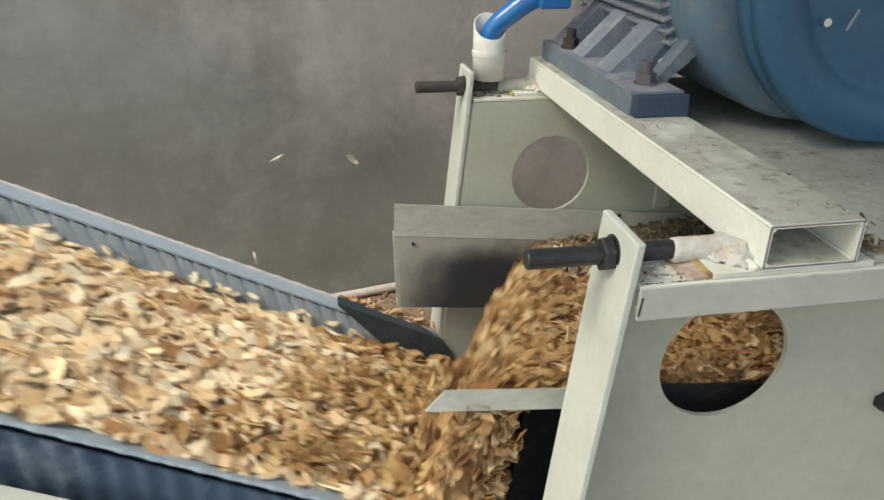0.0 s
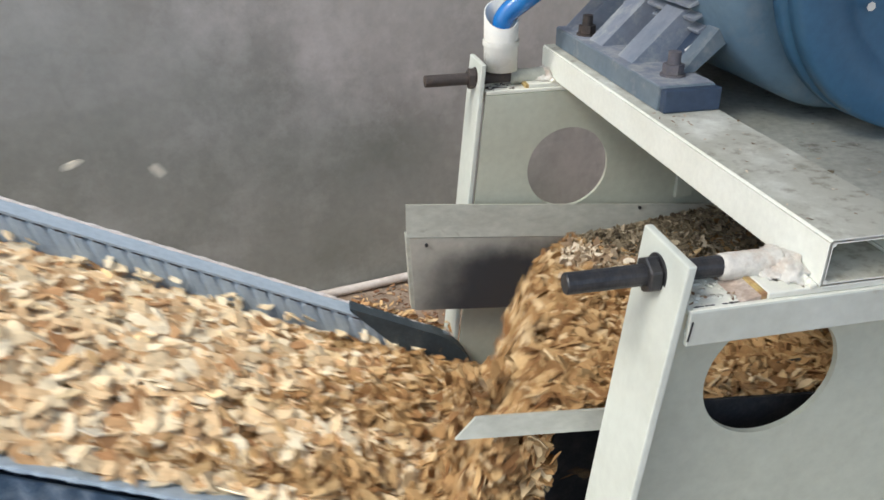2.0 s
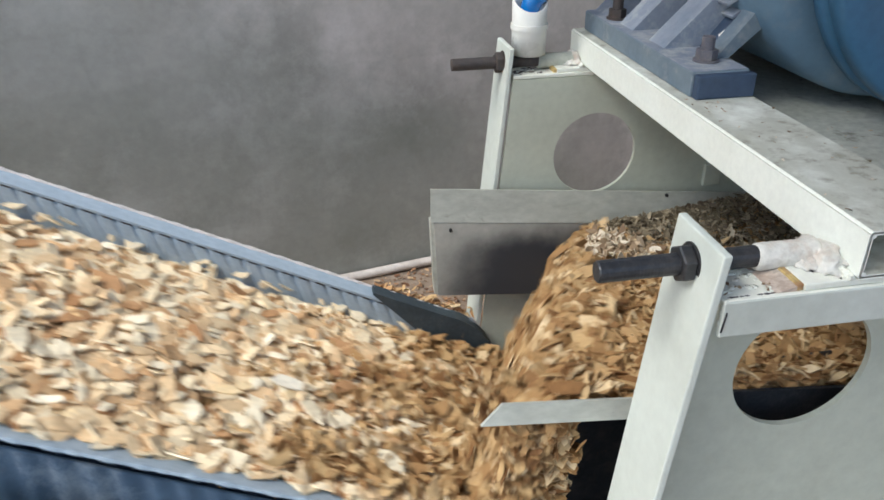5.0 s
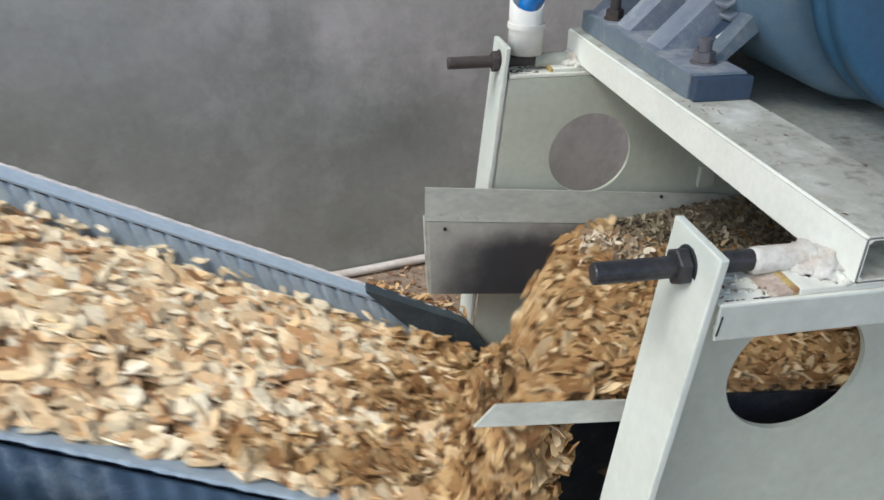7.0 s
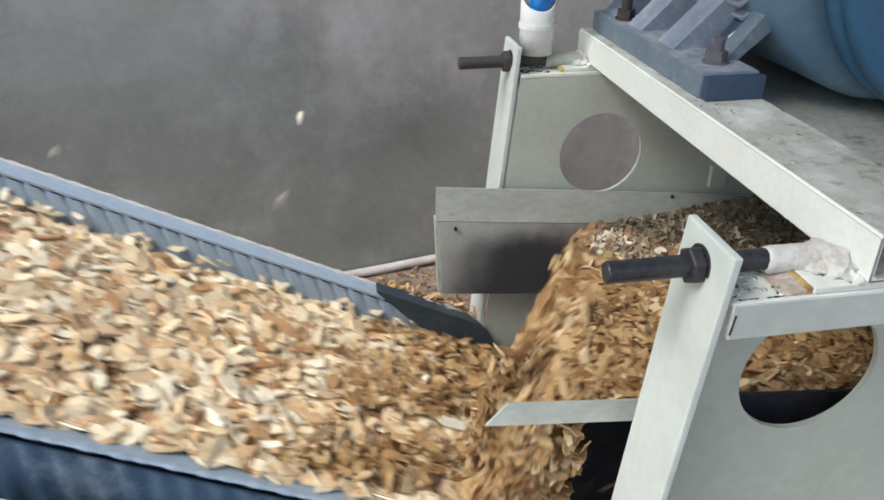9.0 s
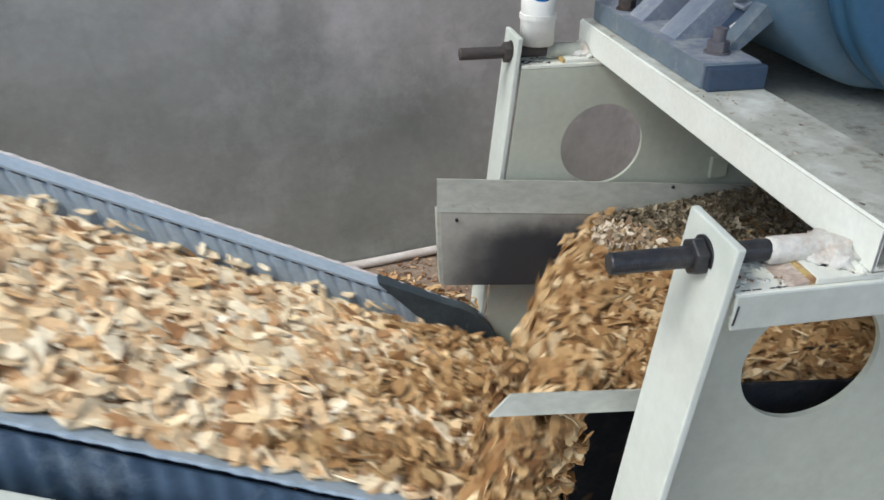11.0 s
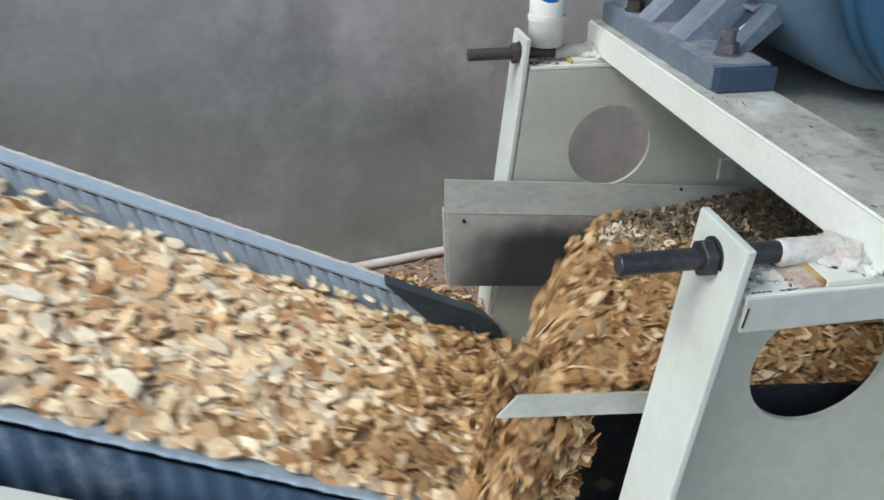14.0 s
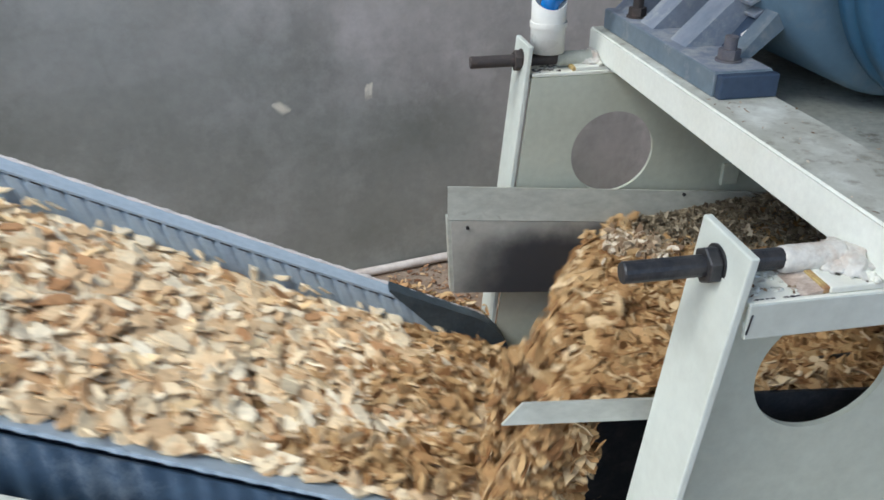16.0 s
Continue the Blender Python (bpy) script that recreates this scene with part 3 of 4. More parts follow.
def build_beam():
    t = thing("cross_beam", None, "white painted hollow steel cross beam dusted with sawdust", "beam")
    x0, x1, z0, z1, w = 0.174, 0.319, 0.946 + Z0, 1.013 + Z0, 0.006
    y0, y1 = 0.003, 1.117
    bm = bmesh.new()
    out = [(x0, z0), (x1, z0), (x1, z1), (x0, z1)]
    inn = [(x0 + w, z0 + w), (x1 - w, z0 + w), (x1 - w, z1 - w), (x0 + w, z1 - w)]
    o = [[bm.verts.new((x, y, z)) for x, z in out] for y in (y0, y1)]
    n = [[bm.verts.new((x, y, z)) for x, z in inn] for y in (y0, y1)]
    for k in range(4):
        j = (k + 1) % 4
        bm.faces.new((o[0][k], o[0][j], o[1][j], o[1][k]))
        bm.faces.new((n[0][k], n[0][j], n[1][j], n[1][k]))
        for e in (0, 1):
            bm.faces.new((o[e][k], o[e][j], n[e][j], n[e][k]))
    bmesh.ops.bevel(bm, geom=[e for e in bm.edges if abs(e.verts[0].co.y - e.verts[1].co.y) > 0.5], offset=0.004, segments=3, affect="EDGES")
    part("tube", bm, BEAM_PAINT, t)
    # Plate added inside the far end so that the hollow stays dark.
    part("light_stop", box(x0 + w + 0.0005, x1 - w - 0.0005, y1 - 0.012, y1 - 0.006, z0 + w + 0.0005, z1 - w - 0.0005), BROWN_STEEL, t, "unseen dark plate added to keep light out of the tube")
    for a, b in ((0.006, 0.114), (1.006, 1.114)):
        part("base_plate", box(0.107, 0.352, a, b, 0.9362 + Z0, 0.9458 + Z0, 0.002), DUSTY_PAINT, t, "white painted base plate")
        yc = (a + b) / 2
        for cx, rx, ry, rz in ((0.160, 0.026, 0.042, 0.024), (0.140, 0.022, 0.030, 0.013)):
            bm = bmesh.new()
            bmesh.ops.create_icosphere(bm, subdivisions=4, radius=1.0)
            for v in bm.verts:
                off = Vector((a * 9, cx * 50, 0))
                k = 1 + 0.28 * noise.noise(v.co * 2.3 + off) + 0.2 * noise.noise(v.co * 6 + off) + 0.12 * noise.noise(v.co * 15 + off)
                v.co = Vector((cx + rx * v.co.x * k, yc + ry * v.co.y * k, 0.946 + Z0 + max(0.0, rz * v.co.z * k)))
            part("weld_lump", bm, BLOTCHY, t, "rough lumpy weld under blotchy white paint", True)
        part("edge_strip", box(0.0985, 0.1068, a + 0.002, b - 0.002, 0.9363 + Z0, 0.9455 + Z0, 0.001), RUST_YELLOW, t, "rusty yellow plate edge")
        bm = bmesh.new()
        rng = random.Random(int(a * 1000) + 3)
        for k in range(34):
            c = Vector((0.168 + rng.uniform(-0.007, 0.004), a + 0.104 * k / 33, 0.9475 + Z0 + rng.uniform(-0.001, 0.003)))
            bmesh.ops.create_icosphere(bm, subdivisions=1, radius=rng.uniform(0.003, 0.0075), matrix=Matrix.Translation(c))
        for k in range(14):
            c = Vector((0.158 + rng.uniform(-0.02, 0.012), yc + rng.uniform(-0.02, 0.022), 0.9475 + Z0 + rng.uniform(-0.001, 0.006)))
            bmesh.ops.create_icosphere(bm, subdivisions=1, radius=rng.uniform(0.003, 0.0055), matrix=Matrix.Translation(c))
        part("weld_bead", bm, DUSTY_PAINT, t, "lumpy painted weld", True)
    part("shim", prism([(0.068, 0.9362 + Z0), (0.0983, 0.9362 + Z0), (0.0983, 0.9425 + Z0), (0.076, 0.9375 + Z0)], 0.008, 0.09), RUST, t, "rusty bare steel edge")


# ---- motor with its foot rail and belt wheel ----
MX, MZ = 0.64, 1.304 + Z0
WX, WZ = 0.705, 1.294 + Z0


def build_motor():
    t = thing("electric_motor", None, "large blue electric motor with a belt wheel, bolted to the beam", "motor")
    part("foot_rail", box(0.2, 0.312, 0.535, 1.1, 1.0135 + Z0, 1.058 + Z0, 0.003), PALE_BLUE, t, "dusty pale blue foot rail")
    # Thin pale sheet: the lit look of the rail's top, with its dust.
    part("lit_top_film", box(0.203, 0.309, 0.538, 1.097, 1.0582 + Z0, 1.0597 + Z0, 0.0005), LIT_DUSTY_BLUE, t, "pale film for the lit, dusty rail top")
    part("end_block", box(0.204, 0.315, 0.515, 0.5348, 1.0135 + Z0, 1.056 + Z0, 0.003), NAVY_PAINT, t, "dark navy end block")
    part("foot_rail", box(0.97, 1.08, 0.535, 1.1, 1.0135 + Z0, 1.058 + Z0, 0.003), PALE_BLUE, t)
    part("body", revolve([(0.56, 0.29), (0.575, 0.325), (0.6, 0.335), (1.24, 0.335), (1.27, 0.325), (1.3, 0.2)], (MX, MZ), 96), MID_BLUE, t, "dusty blue round housing", True)
    for y in (0.705, 0.865, 1.02):
        part("foot_rib", prism([(0.222, 1.058 + Z0), (0.302, 1.058 + Z0), (0.405, 1.12 + Z0), (0.385, 1.165 + Z0), (0.322, 1.158 + Z0)], y, y + 0.074), LIT_DUSTY_BLUE, t, "dusty rib in the paler lit blue")
        part("foot_rib", prism([(0.98, 1.058 + Z0), (1.06, 1.058 + Z0), (0.9, 1.25 + Z0), (0.82, 1.2 + Z0)], y, y + 0.074), PALE_BLUE, t)
    part("foot_rib", prism([(0.283, 1.058 + Z0), (0.309, 1.058 + Z0), (0.41, 1.15 + Z0), (0.37, 1.165 + Z0)], 0.612, 0.655), PALE_BLUE, t)
    # Navy sheet added for the dark rib gaps: shade over the blue body.
    part("rib_gap_shade", prism([(0.297, 1.058 + Z0), (0.311, 1.058 + Z0), (0.47, 1.235 + Z0), (0.45, 1.245 + Z0)], 0.6555, 1.1), NAVY_PAINT, t, "dark sheet for the shade and blue body between the ribs")
    for k in range(9):
        a = math.radians(184 + 4.5 * k)
        bm = box(0.333, 0.356, 0.665, 1.225, -0.0035, 0.0035, 0.001)
        bm.transform(Matrix.Translation((MX, 0, MZ)) @ Matrix.Rotation(-a, 4, "Y"))
        part("cooling_fin", bm, LIT_DUSTY_BLUE, t)
    wheel = part("belt_wheel", revolve([(0.452, 0.22), (0.452, 0.235), (0.44, 0.243), (0.44, 0.322), (0.446, 0.33), (0.475, 0.331), (0.485, 0.31), (0.495, 0.331), (0.52, 0.331), (0.53, 0.3), (0.53, 0.1), (0.58, 0.1)], (WX, WZ), 96), BLUE_PAINT, t, "dark blue belt wheel", True)
    part("hub", revolve([(0.43, 0.07), (0.425, 0.085), (0.455, 0.09)], (WX, WZ)), BLUE_PAINT, wheel, "", True)
    part("paint_scar", rod((0.519, 0.4385, 1.499), (0.519, 0.4398, 1.499), 0.008, 7), PLASTIC, wheel, "pale chipped spot")
    bm = box(0.566, 0.571, 0.4385, 0.4398, 1.483, 1.523)
    bm.transform(Matrix.Translation((0.568, 0, 1.503)) @ Matrix.Rotation(radians(25), 4, "Y") @ Matrix.Translation((-0.568, 0, -1.503)))
    part("paint_scar", bm, LIT_DUSTY_BLUE, wheel, "pale scratch")
    part("grease_nipple", rod((0.318, 0.668, 1.085 + Z0), (0.329, 0.66, 1.098 + Z0), 0.006, 10), PLASTIC, t, "pale grease nipple")
    for x, y, mat, say in ((0.258, 0.60, STUD_STEEL, "dusty grey stud"), (0.235, 0.985, BROWN_STEEL, "brown rusty stud")):
        b = part("bolt", rod((x, y, 1.058 + Z0), (x, y, 1.105 + Z0), 0.012, 16), mat, t, say)
        bm = rod((x, y, 1.064 + Z0), (x, y, 1.082 + Z0), 0.02, 6)
        part("nut", bm, mat, b)
        part("washer", rod((x, y, 1.0582 + Z0), (x, y, 1.0635 + Z0), 0.024, 24), mat, b)


def build_deck():
    t = thing("deck_plate", None, "dusty grey painted deck plate behind the beam", "plate")
    part("plate", box(0.357, 0.945, 0.012, 1.108, 0.9365 + Z0, 0.949 + Z0, 0.003), GRIMY_PAINT, t)
    # Second plate is added to cover the bed and shade its chips.
    part("plate", box(1.105, 1.7, 0.012, 1.108, 0.9365 + Z0, 0.949 + Z0, 0.003), GRIMY_PAINT, t)
    t = thing("cross_beam", None, "white painted hollow steel cross beam under the motor", "beam")
    part("tube", box(0.95, 1.1, 0.003, 1.117, 0.9362 + Z0, 1.013 + Z0, 0.004), DUSTY_PAINT, t)


def build_tube():
    t = thing("plastic_tube", None, "short white plastic tube standing on the frame corner by the screw", "tube")
    z0, z1, r = 0.9725 + Z0, 1.128 + Z0, 0.041
    bm = bmesh.new()
    rings = [[bm.verts.new((0.049 + rr * math.cos(a * math.tau / 32), 1.06 + rr * math.sin(a * math.tau / 32), z - (0.027 * (1 - math.sin(a * math.tau / 32)) if z > z1 - 0.01 else 0))) for a in range(32)]
             for rr, z in ((r - 0.004, z0), (r, z0), (r, z1), (r - 0.0015, z1 + 0.0015), (r - 0.004, z1), (r - 0.004, z0))]
    for a, b in zip(rings, rings[1:]):
        for k in range(32):
            bm.faces.new((a[k], a[(k + 1) % 32], b[(k + 1) % 32], b[k]))
    part("pipe", bm, PLASTIC, t, "", True)
    bm = rod((0.049, 1.06, 1.032 + Z0), (0.049, 1.06, 1.044 + Z0), r + 0.003, 32)
    part("band", bm, PLASTIC, t)
    pts = smooth_curve([(0.047, 1.062, 1.05 + Z0), (0.056, 1.06, 1.095 + Z0), (0.098, 1.052, 1.133 + Z0), (0.145, 1.045, 1.168 + Z0), (0.20, 1.042, 1.19 + Z0), (0.30, 1.04, 1.22 + Z0), (0.42, 1.04, 1.24 + Z0)], 6)
    t2 = thing("blue_hose", None, "glossy blue hose hanging out of the motor into the tube", "hose")
    part("hose", tube(pts, 0.021, 18, 0.036), BLUE_HOSE, t2, "", True)
    part("clamp_block", box(0.155, 0.235, 0.998, 1.088, 1.148 + Z0, 1.225 + Z0, 0.008), BLUE_HOSE, t2)


# ---- vibrating trough ----
TROUGH = pose(-0.209, 0, 0.68 + Z0, 0, math.degrees(math.atan(0.1)), 0)


def build_trough():
    t = thing("vibrating_trough", TROUGH, "grey steel vibrating trough with a folded rim, full of wood chips", "trough")
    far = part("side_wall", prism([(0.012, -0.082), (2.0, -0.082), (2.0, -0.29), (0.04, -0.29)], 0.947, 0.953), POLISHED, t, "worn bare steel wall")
    bm = prism([(0.0, 0.0), (2.0, 0.0), (2.0, -0.08), (0.004, -0.08)], 0.946, 0.951)
    for v in bm.verts:
        v.co.y += 0.02 * (1 + v.co.z / 0.08)
    part("rim", bm, TROUGH_STEEL, far, "folded rim")
    bm = prism([(0.004, -0.082), (0.013, -0.082), (0.041, -0.29), (0.032, -0.29)], 0.9535, 0.985)
    part("end_fold", bm, TROUGH_STEEL, far, "bent end edge")
    for x, z in ((0.055, -0.10), (0.62, -0.008)):
        part("bolt_head", rod((x, 0.9475 + (0.018 if z > -0.05 else 0), z), (x, 0.941 + (0.018 if z > -0.05 else 0), z), 0.0045, 8), BLACK_STEEL, far)
    # Black here is painted shade; the wall is trough steel like its rim.
    near = part("side_wall", prism([(0.27, -0.002), (2.0, -0.002), (2.0, -0.29), (0.27, -0.29)], 0.168, 0.174), BLACK_STEEL, t, "steel wall with its shade put into a black colour")
    bm = prism([(-0.052, -0.030), (-0.020, 0.0), (0.31, 0.0), (0.31, -0.030)], 0.160, 0.165)
    for v in bm.verts:
        v.co.y -= 0.012 * (-v.co.z / 0.03)
    part("rim", bm, TROUGH_STEEL, near, "folded rim")
    part("floor_plate", box(0.33, 2.0, 0.168, 0.952, -0.298, -0.291), TROUGH_STEEL, t)
    for x in (0.9, 1.7):
        part("support", box(x, x + 0.08, 0.2, 0.92, -0.70, -0.2985, 0.004), GREY_PAINT, t)


# ---- chips in the trough ----
COLUMNS = ((0.190, 0.268), (0.268, 0.49), (0.49, 0.72), (0.72, 0.945))


def knee(y):
    return -0.16 + 0.29 * (y - 0.2) / 0.65


def bed(x, y):
    return 0.68 - 0.1 * (x + 0.209) - 0.012 - 0.085 * (y - 0.2) / 0.7


def load_height(x):
    return 0.458 - 0.5 * (x + 0.475) - 0.045


def build_bed():
    """The still bulk of the chips under the moving ones, with old dark chips against the far wall."""
    def height(x, y):
        k = knee(y)
        b = bed(x, y) - 0.022
        d = x - k
        if d < 0.10:
            b -= 3.4 * (0.10 - d) ** 1.35
        return Z0 + max(b, load_height(x) - 0.09) + 0.006 * noise.noise((x * 30, y * 30, 0))
    xs, ys = np.linspace(-0.33, 1.72, 90), np.linspace(0.177, 0.944, 32)
    rng = np.random.default_rng(5)
    spots = []
    for _ in range(5200):
        y = rng.uniform(0.19, 0.935)
        x = knee(y) - 0.12 + 1.0 * rng.random() ** 1.3
        spots.append((x, y, height(x, y) + rng.uniform(0, 0.006)))
    verts, faces = sheet(xs, ys, height)
    side = [a for a, x in enumerate(xs) if -0.33 <= x <= -0.085]
    first = len(verts)
    for a in side:
        verts.append((xs[a] - 0.10, 0.177, Z0 + load_height(xs[a]) - 0.20))
    faces += [(a * len(ys), (a + 1) * len(ys), first + k + 1, first + k) for k, a in enumerate(side[:-1])]
    for _ in range(520):
        x, k = -0.10 - 0.20 * rng.random() ** 1.2, rng.random()
        low, high = Z0 + load_height(x) - 0.16, height(x, 0.177)
        spots.append((x - 0.09 * (1 - k) + 0.012 * rng.normal(), 0.177 - 0.006 * rng.random(), low + (high - low) * k))
    me = flakes_mesh("chip_bed", 6, spots, BARK_CHIPS, 0.85, 0.5, (verts, faces))
    tagged(new("chip_bed", me), "deep bed of tan and brown wood chips in the trough", "wood chips", kind="stuff")

    def heap(x, y):
        return bed(x, 0.9) + Z0 + 0.012 + 0.05 * max(0, min(1, (x - 0.45) / 0.2)) * max(0, (y - 0.74) / 0.2) + 0.045 * max(0, min(1, (x - 0.2) / 0.25)) * max(0, (y - 0.74) / 0.2) + 0.004 * noise.noise((x * 40, y * 40, 3))
    spots = []
    for _ in range(2800):
        y, x = 0.94 - 0.2 * rng.random() ** 1.5, rng.uniform(0.2, 0.85)
        spots.append((x, y, heap(x, y) + rng.uniform(-0.002, 0.006)))
    me = flakes_mesh("chip_heap", 8, spots, OLD_CHIPS, 0.5, 0.6, sheet(np.linspace(0.2, 0.9, 40), np.linspace(0.74, 0.944, 10), lambda x, y: heap(x, y) - 0.008))
    clump = []
    for _ in range(420):
        x, y = rng.normal(0.19, 0.045), 0.80 + 0.05 * rng.normal()
        if x > knee(y) + 0.035:
            clump.append((x, min(y, 0.93), bed(x, y) + Z0 + 0.014 + rng.random() * 0.012))
    pale = flakes_mesh("chip_clump", 9, clump, DULL_CHIPS, 0.62, 0.6)
    tagged(new("chip_clump", pale), "clump of pale fine chips caught on the crest of the bed", "wood chips", kind="stuff")
    tagged(new("chip_heap", me), "heap of dark old chips stuck against the trough wall", "wood chips", kind="stuff")


def build_floor_chips():
    rng = np.random.default_rng(15)
    spots = []
    for _ in range(1700):
        x, y = rng.normal(-0.05, 0.45), 1.15 + 1.1 * rng.random() ** 1.5
        spots.append((x, y, 0.004 + rng.random() * 0.012))
    me = flakes_mesh("spilled_chips", 16, spots, FLOOR_CHIPS, 0.46, 0.35)
    tagged(new("spilled_chips", me), "spilled brown wood chips lying on the floor", "wood chips", kind="stuff")
    spots = [(rng.uniform(0.18, 0.316), rng.uniform(0.01, 0.53), 1.0145 + Z0) for _ in range(36)]
    spots += [(rng.uniform(0.005, 0.1), rng.uniform(0.01, 0.11), 0.9375 + Z0) for _ in range(40)]
    spots += [(rng.uniform(0.36, 0.6), rng.uniform(0.02, 0.6), 0.9502 + Z0) for _ in range(40)]
    drift = []
    for _ in range(260):
        y = rng.uniform(0.02, 0.42)
        drift.append((0.362 + 0.05 * rng.random() ** 2 * (1 + noise.noise((y * 14, 2, 0))), y, 0.9505 + Z0 + 0.012 * rng.random() ** 2))
    tagged(new("dirt_drift", flakes_mesh("dirt_drift", 23, drift, OLD_CHIPS, 0.36, 0.5)), "dark drift of old chips and dirt along the beam", "dirt", kind="stuff")
    ledge = []
    for _ in range(170):
        p = TAIL + ALONG * rng.uniform(-0.09, 0.21) + NORMAL * (WALL - 0.034 + 0.035 * rng.random() ** 2)
        ledge.append((p.x, rng.uniform(FAR_OUT + 0.016, 1.068), p.z))
    tagged(new("ledge_chips", flakes_mesh("ledge_chips", 19, ledge, SPILLED, 0.62, 0.5)), "spilled tan and orange chips lying on the ledge at the tail", "wood chips", kind="stuff")
    me = flakes_mesh("sawdust", 18, spots, DULL_CHIPS, 0.15, 0.12)
    tagged(new("sawdust", me), "scattered sawdust and crumbs on the frame", "sawdust", kind="stuff")


# ---- sidewall belt conveyor ----
SLOPE = math.atan(0.5)
WALL = 0.123
RADIUS = 0.09
TAIL_X, HEAD_X = -0.15, -2.2
RUN = (TAIL_X - HEAD_X) / math.cos(SLOPE)
LOOP = 2 * RUN + 2 * math.pi * RADIUS
PIECES = 40
PITCH = LOOP / PIECES
SPEED = 1.2
NORMAL = Vector((math.sin(SLOPE), 0, math.cos(SLOPE)))
ALONG = Vector((-math.cos(SLOPE), 0, math.sin(SLOPE)))
TAIL = Vector((TAIL_X, 0, 0.458 - 0.5 * (TAIL_X + 0.475) + Z0)) - NORMAL * WALL
NEAR_OUT, NEAR_IN, FAR_IN, FAR_OUT = 0.212, 0.259, 0.956, 1.0


def belt_pose(s):
    """The place and turn of a piece that has gone s metres round the belt."""
    s %= LOOP
    arc = math.pi * RADIUS
    tail_c, head_c = TAIL - NORMAL * RADIUS, TAIL + ALONG * RUN - NORMAL * RADIUS
    if s < RUN:
        p, turn = TAIL + ALONG * s, 0.0
    elif s < RUN + arc:
        turn = (s - RUN) / RADIUS
        p = head_c + RADIUS * (NORMAL * math.cos(turn) + ALONG * math.sin(turn))
    elif s < 2 * RUN + arc:
        turn = math.pi
        p = head_c - NORMAL * RADIUS - ALONG * (s - RUN - arc)
    else:
        turn = math.pi + (s - 2 * RUN - arc) / RADIUS
        p = tail_c + RADIUS * (NORMAL * math.cos(turn) + ALONG * math.sin(turn))
    return pose(p.x, p.y, p.z, 0, math.degrees(SLOPE - turn), 0)


def corrugated(yc, side):
    """A wavy rubber wall one belt piece long: broad folds, narrow grooves on the side away from `side`, leaning along the belt."""
    n, waves, amp, th, lean = 48, 3, 0.0055, 0.005, 0.9
    bm = bmesh.new()
    rows = []
    for k in range(n + 1):
        u = (k / n - 0.5) * PITCH
        w = max(-1.0, min(1.0, 3.5 * math.sin(k / n * waves * math.tau) + 2.3))
        rows.append([bm.verts.new((u + lean * (0.106 - z), yc - side * amp * (1 + (w - 1) * deep) + e * th / 2, z))
                     for e in (-1, 1) for z, deep in ((0.0, 0.12), (0.070, 0.16), (0.094, 0.35), (0.104, 2.2))])
    for a, b in zip(rows, rows[1:]):
        for j in (0, 1, 2):
            bm.faces.new((a[j], a[j + 1], b[j + 1], b[j]))
            bm.faces.new((a[4 + j], a[5 + j], b[5 + j], b[4 + j]))
        bm.faces.new((a[3], a[7], b[7], b[3]))
    for r in (rows[0], rows[-1]):
        bm.faces.new((r[0], r[1], r[2], r[3], r[7], r[6], r[5], r[4]))
    return bm


def edge_bead(y_out):
    bm = bmesh.new()
    rng = random.Random(4)
    rings = []
    for k in range(25):
        r = 0.0045 if k in (0, 24) else 0.0045 * rng.uniform(0.6, 1.35)
        u = (k / 24 - 0.5) * PITCH
        rings.append([bm.verts.new((u, y_out + r * math.cos(a * math.tau / 6), WALL - 0.001 + r * math.sin(a * math.tau / 6))) for a in range(6)])
    for a, b in zip(rings, rings[1:]):
        for k in range(6):
            bm.faces.new((a[k], a[(k + 1) % 6], b[(k + 1) % 6], b[k]))
    bm.faces.new(rings[0])
    bm.faces.new(rings[-1])
    return bm


def cap_strip(y_out, y_in):
    h = PITCH / 2 + 0.0005
    bm = bmesh.new()
    sec = [(y_out, WALL), (y_in, WALL - 0.013), (y_in, WALL - 0.0185), (y_out, WALL - 0.006)]
    rows = [[bm.verts.new((u, y, z)) for y, z in sec] for u in (-h, h)]
    for k in range(4):
        bm.faces.new((rows[0][k], rows[0][(k + 1) % 4], rows[1][(k + 1) % 4], rows[1][k]))
    bm.faces.new(rows[0])
    bm.faces.new(rows[1])
    return bm


def build_belt():
    first = thing("belt_piece", belt_pose(0), "blue-grey rubber conveyor belt piece with wavy sidewalls", "conveyor belt", "pieces of the conveyor belt")
    h = PITCH / 2 + 0.001
    part("belt_slab", box(-h, h, NEAR_OUT + 0.004, FAR_OUT - 0.004, -0.012, 0.0), RUBBER, first)
    for a, b in ((NEAR_OUT, NEAR_IN), (FAR_OUT, FAR_IN + 0.010)):
        far = a > b
        # The near wall takes the darker copy: its shade is in the colour.
        w = part("sidewall", corrugated(b + (0.009 if far else -0.009), 1 if far else -1), RUBBER if far else SHADED_RUBBER, first, "wavy rubber sidewall", True)
        part("cap_strip", cap_strip(a, b), RUBBER, w, "flat rubber cap strip")
        part("edge_bead", edge_bead(a), FRAYED if far else RUBBER, w, "frayed edge")
        if far:
            # Black strips stand for the shade in the grooves under the cap.
            for k in range(3):
                u = PITCH * ((k + 0.5) / 3 - 0.5)
                part("fold_shade", box(u - 0.014, u + 0.012, b + 0.0004, b + 0.008, WALL - 0.0236, WALL - 0.0187, 0.001), BLACK_STEEL, w, "black strip for the shade between two folds")
    return [first] + [copy_thing(first, belt_pose(k * PITCH)) for k in range(1, PIECES)]


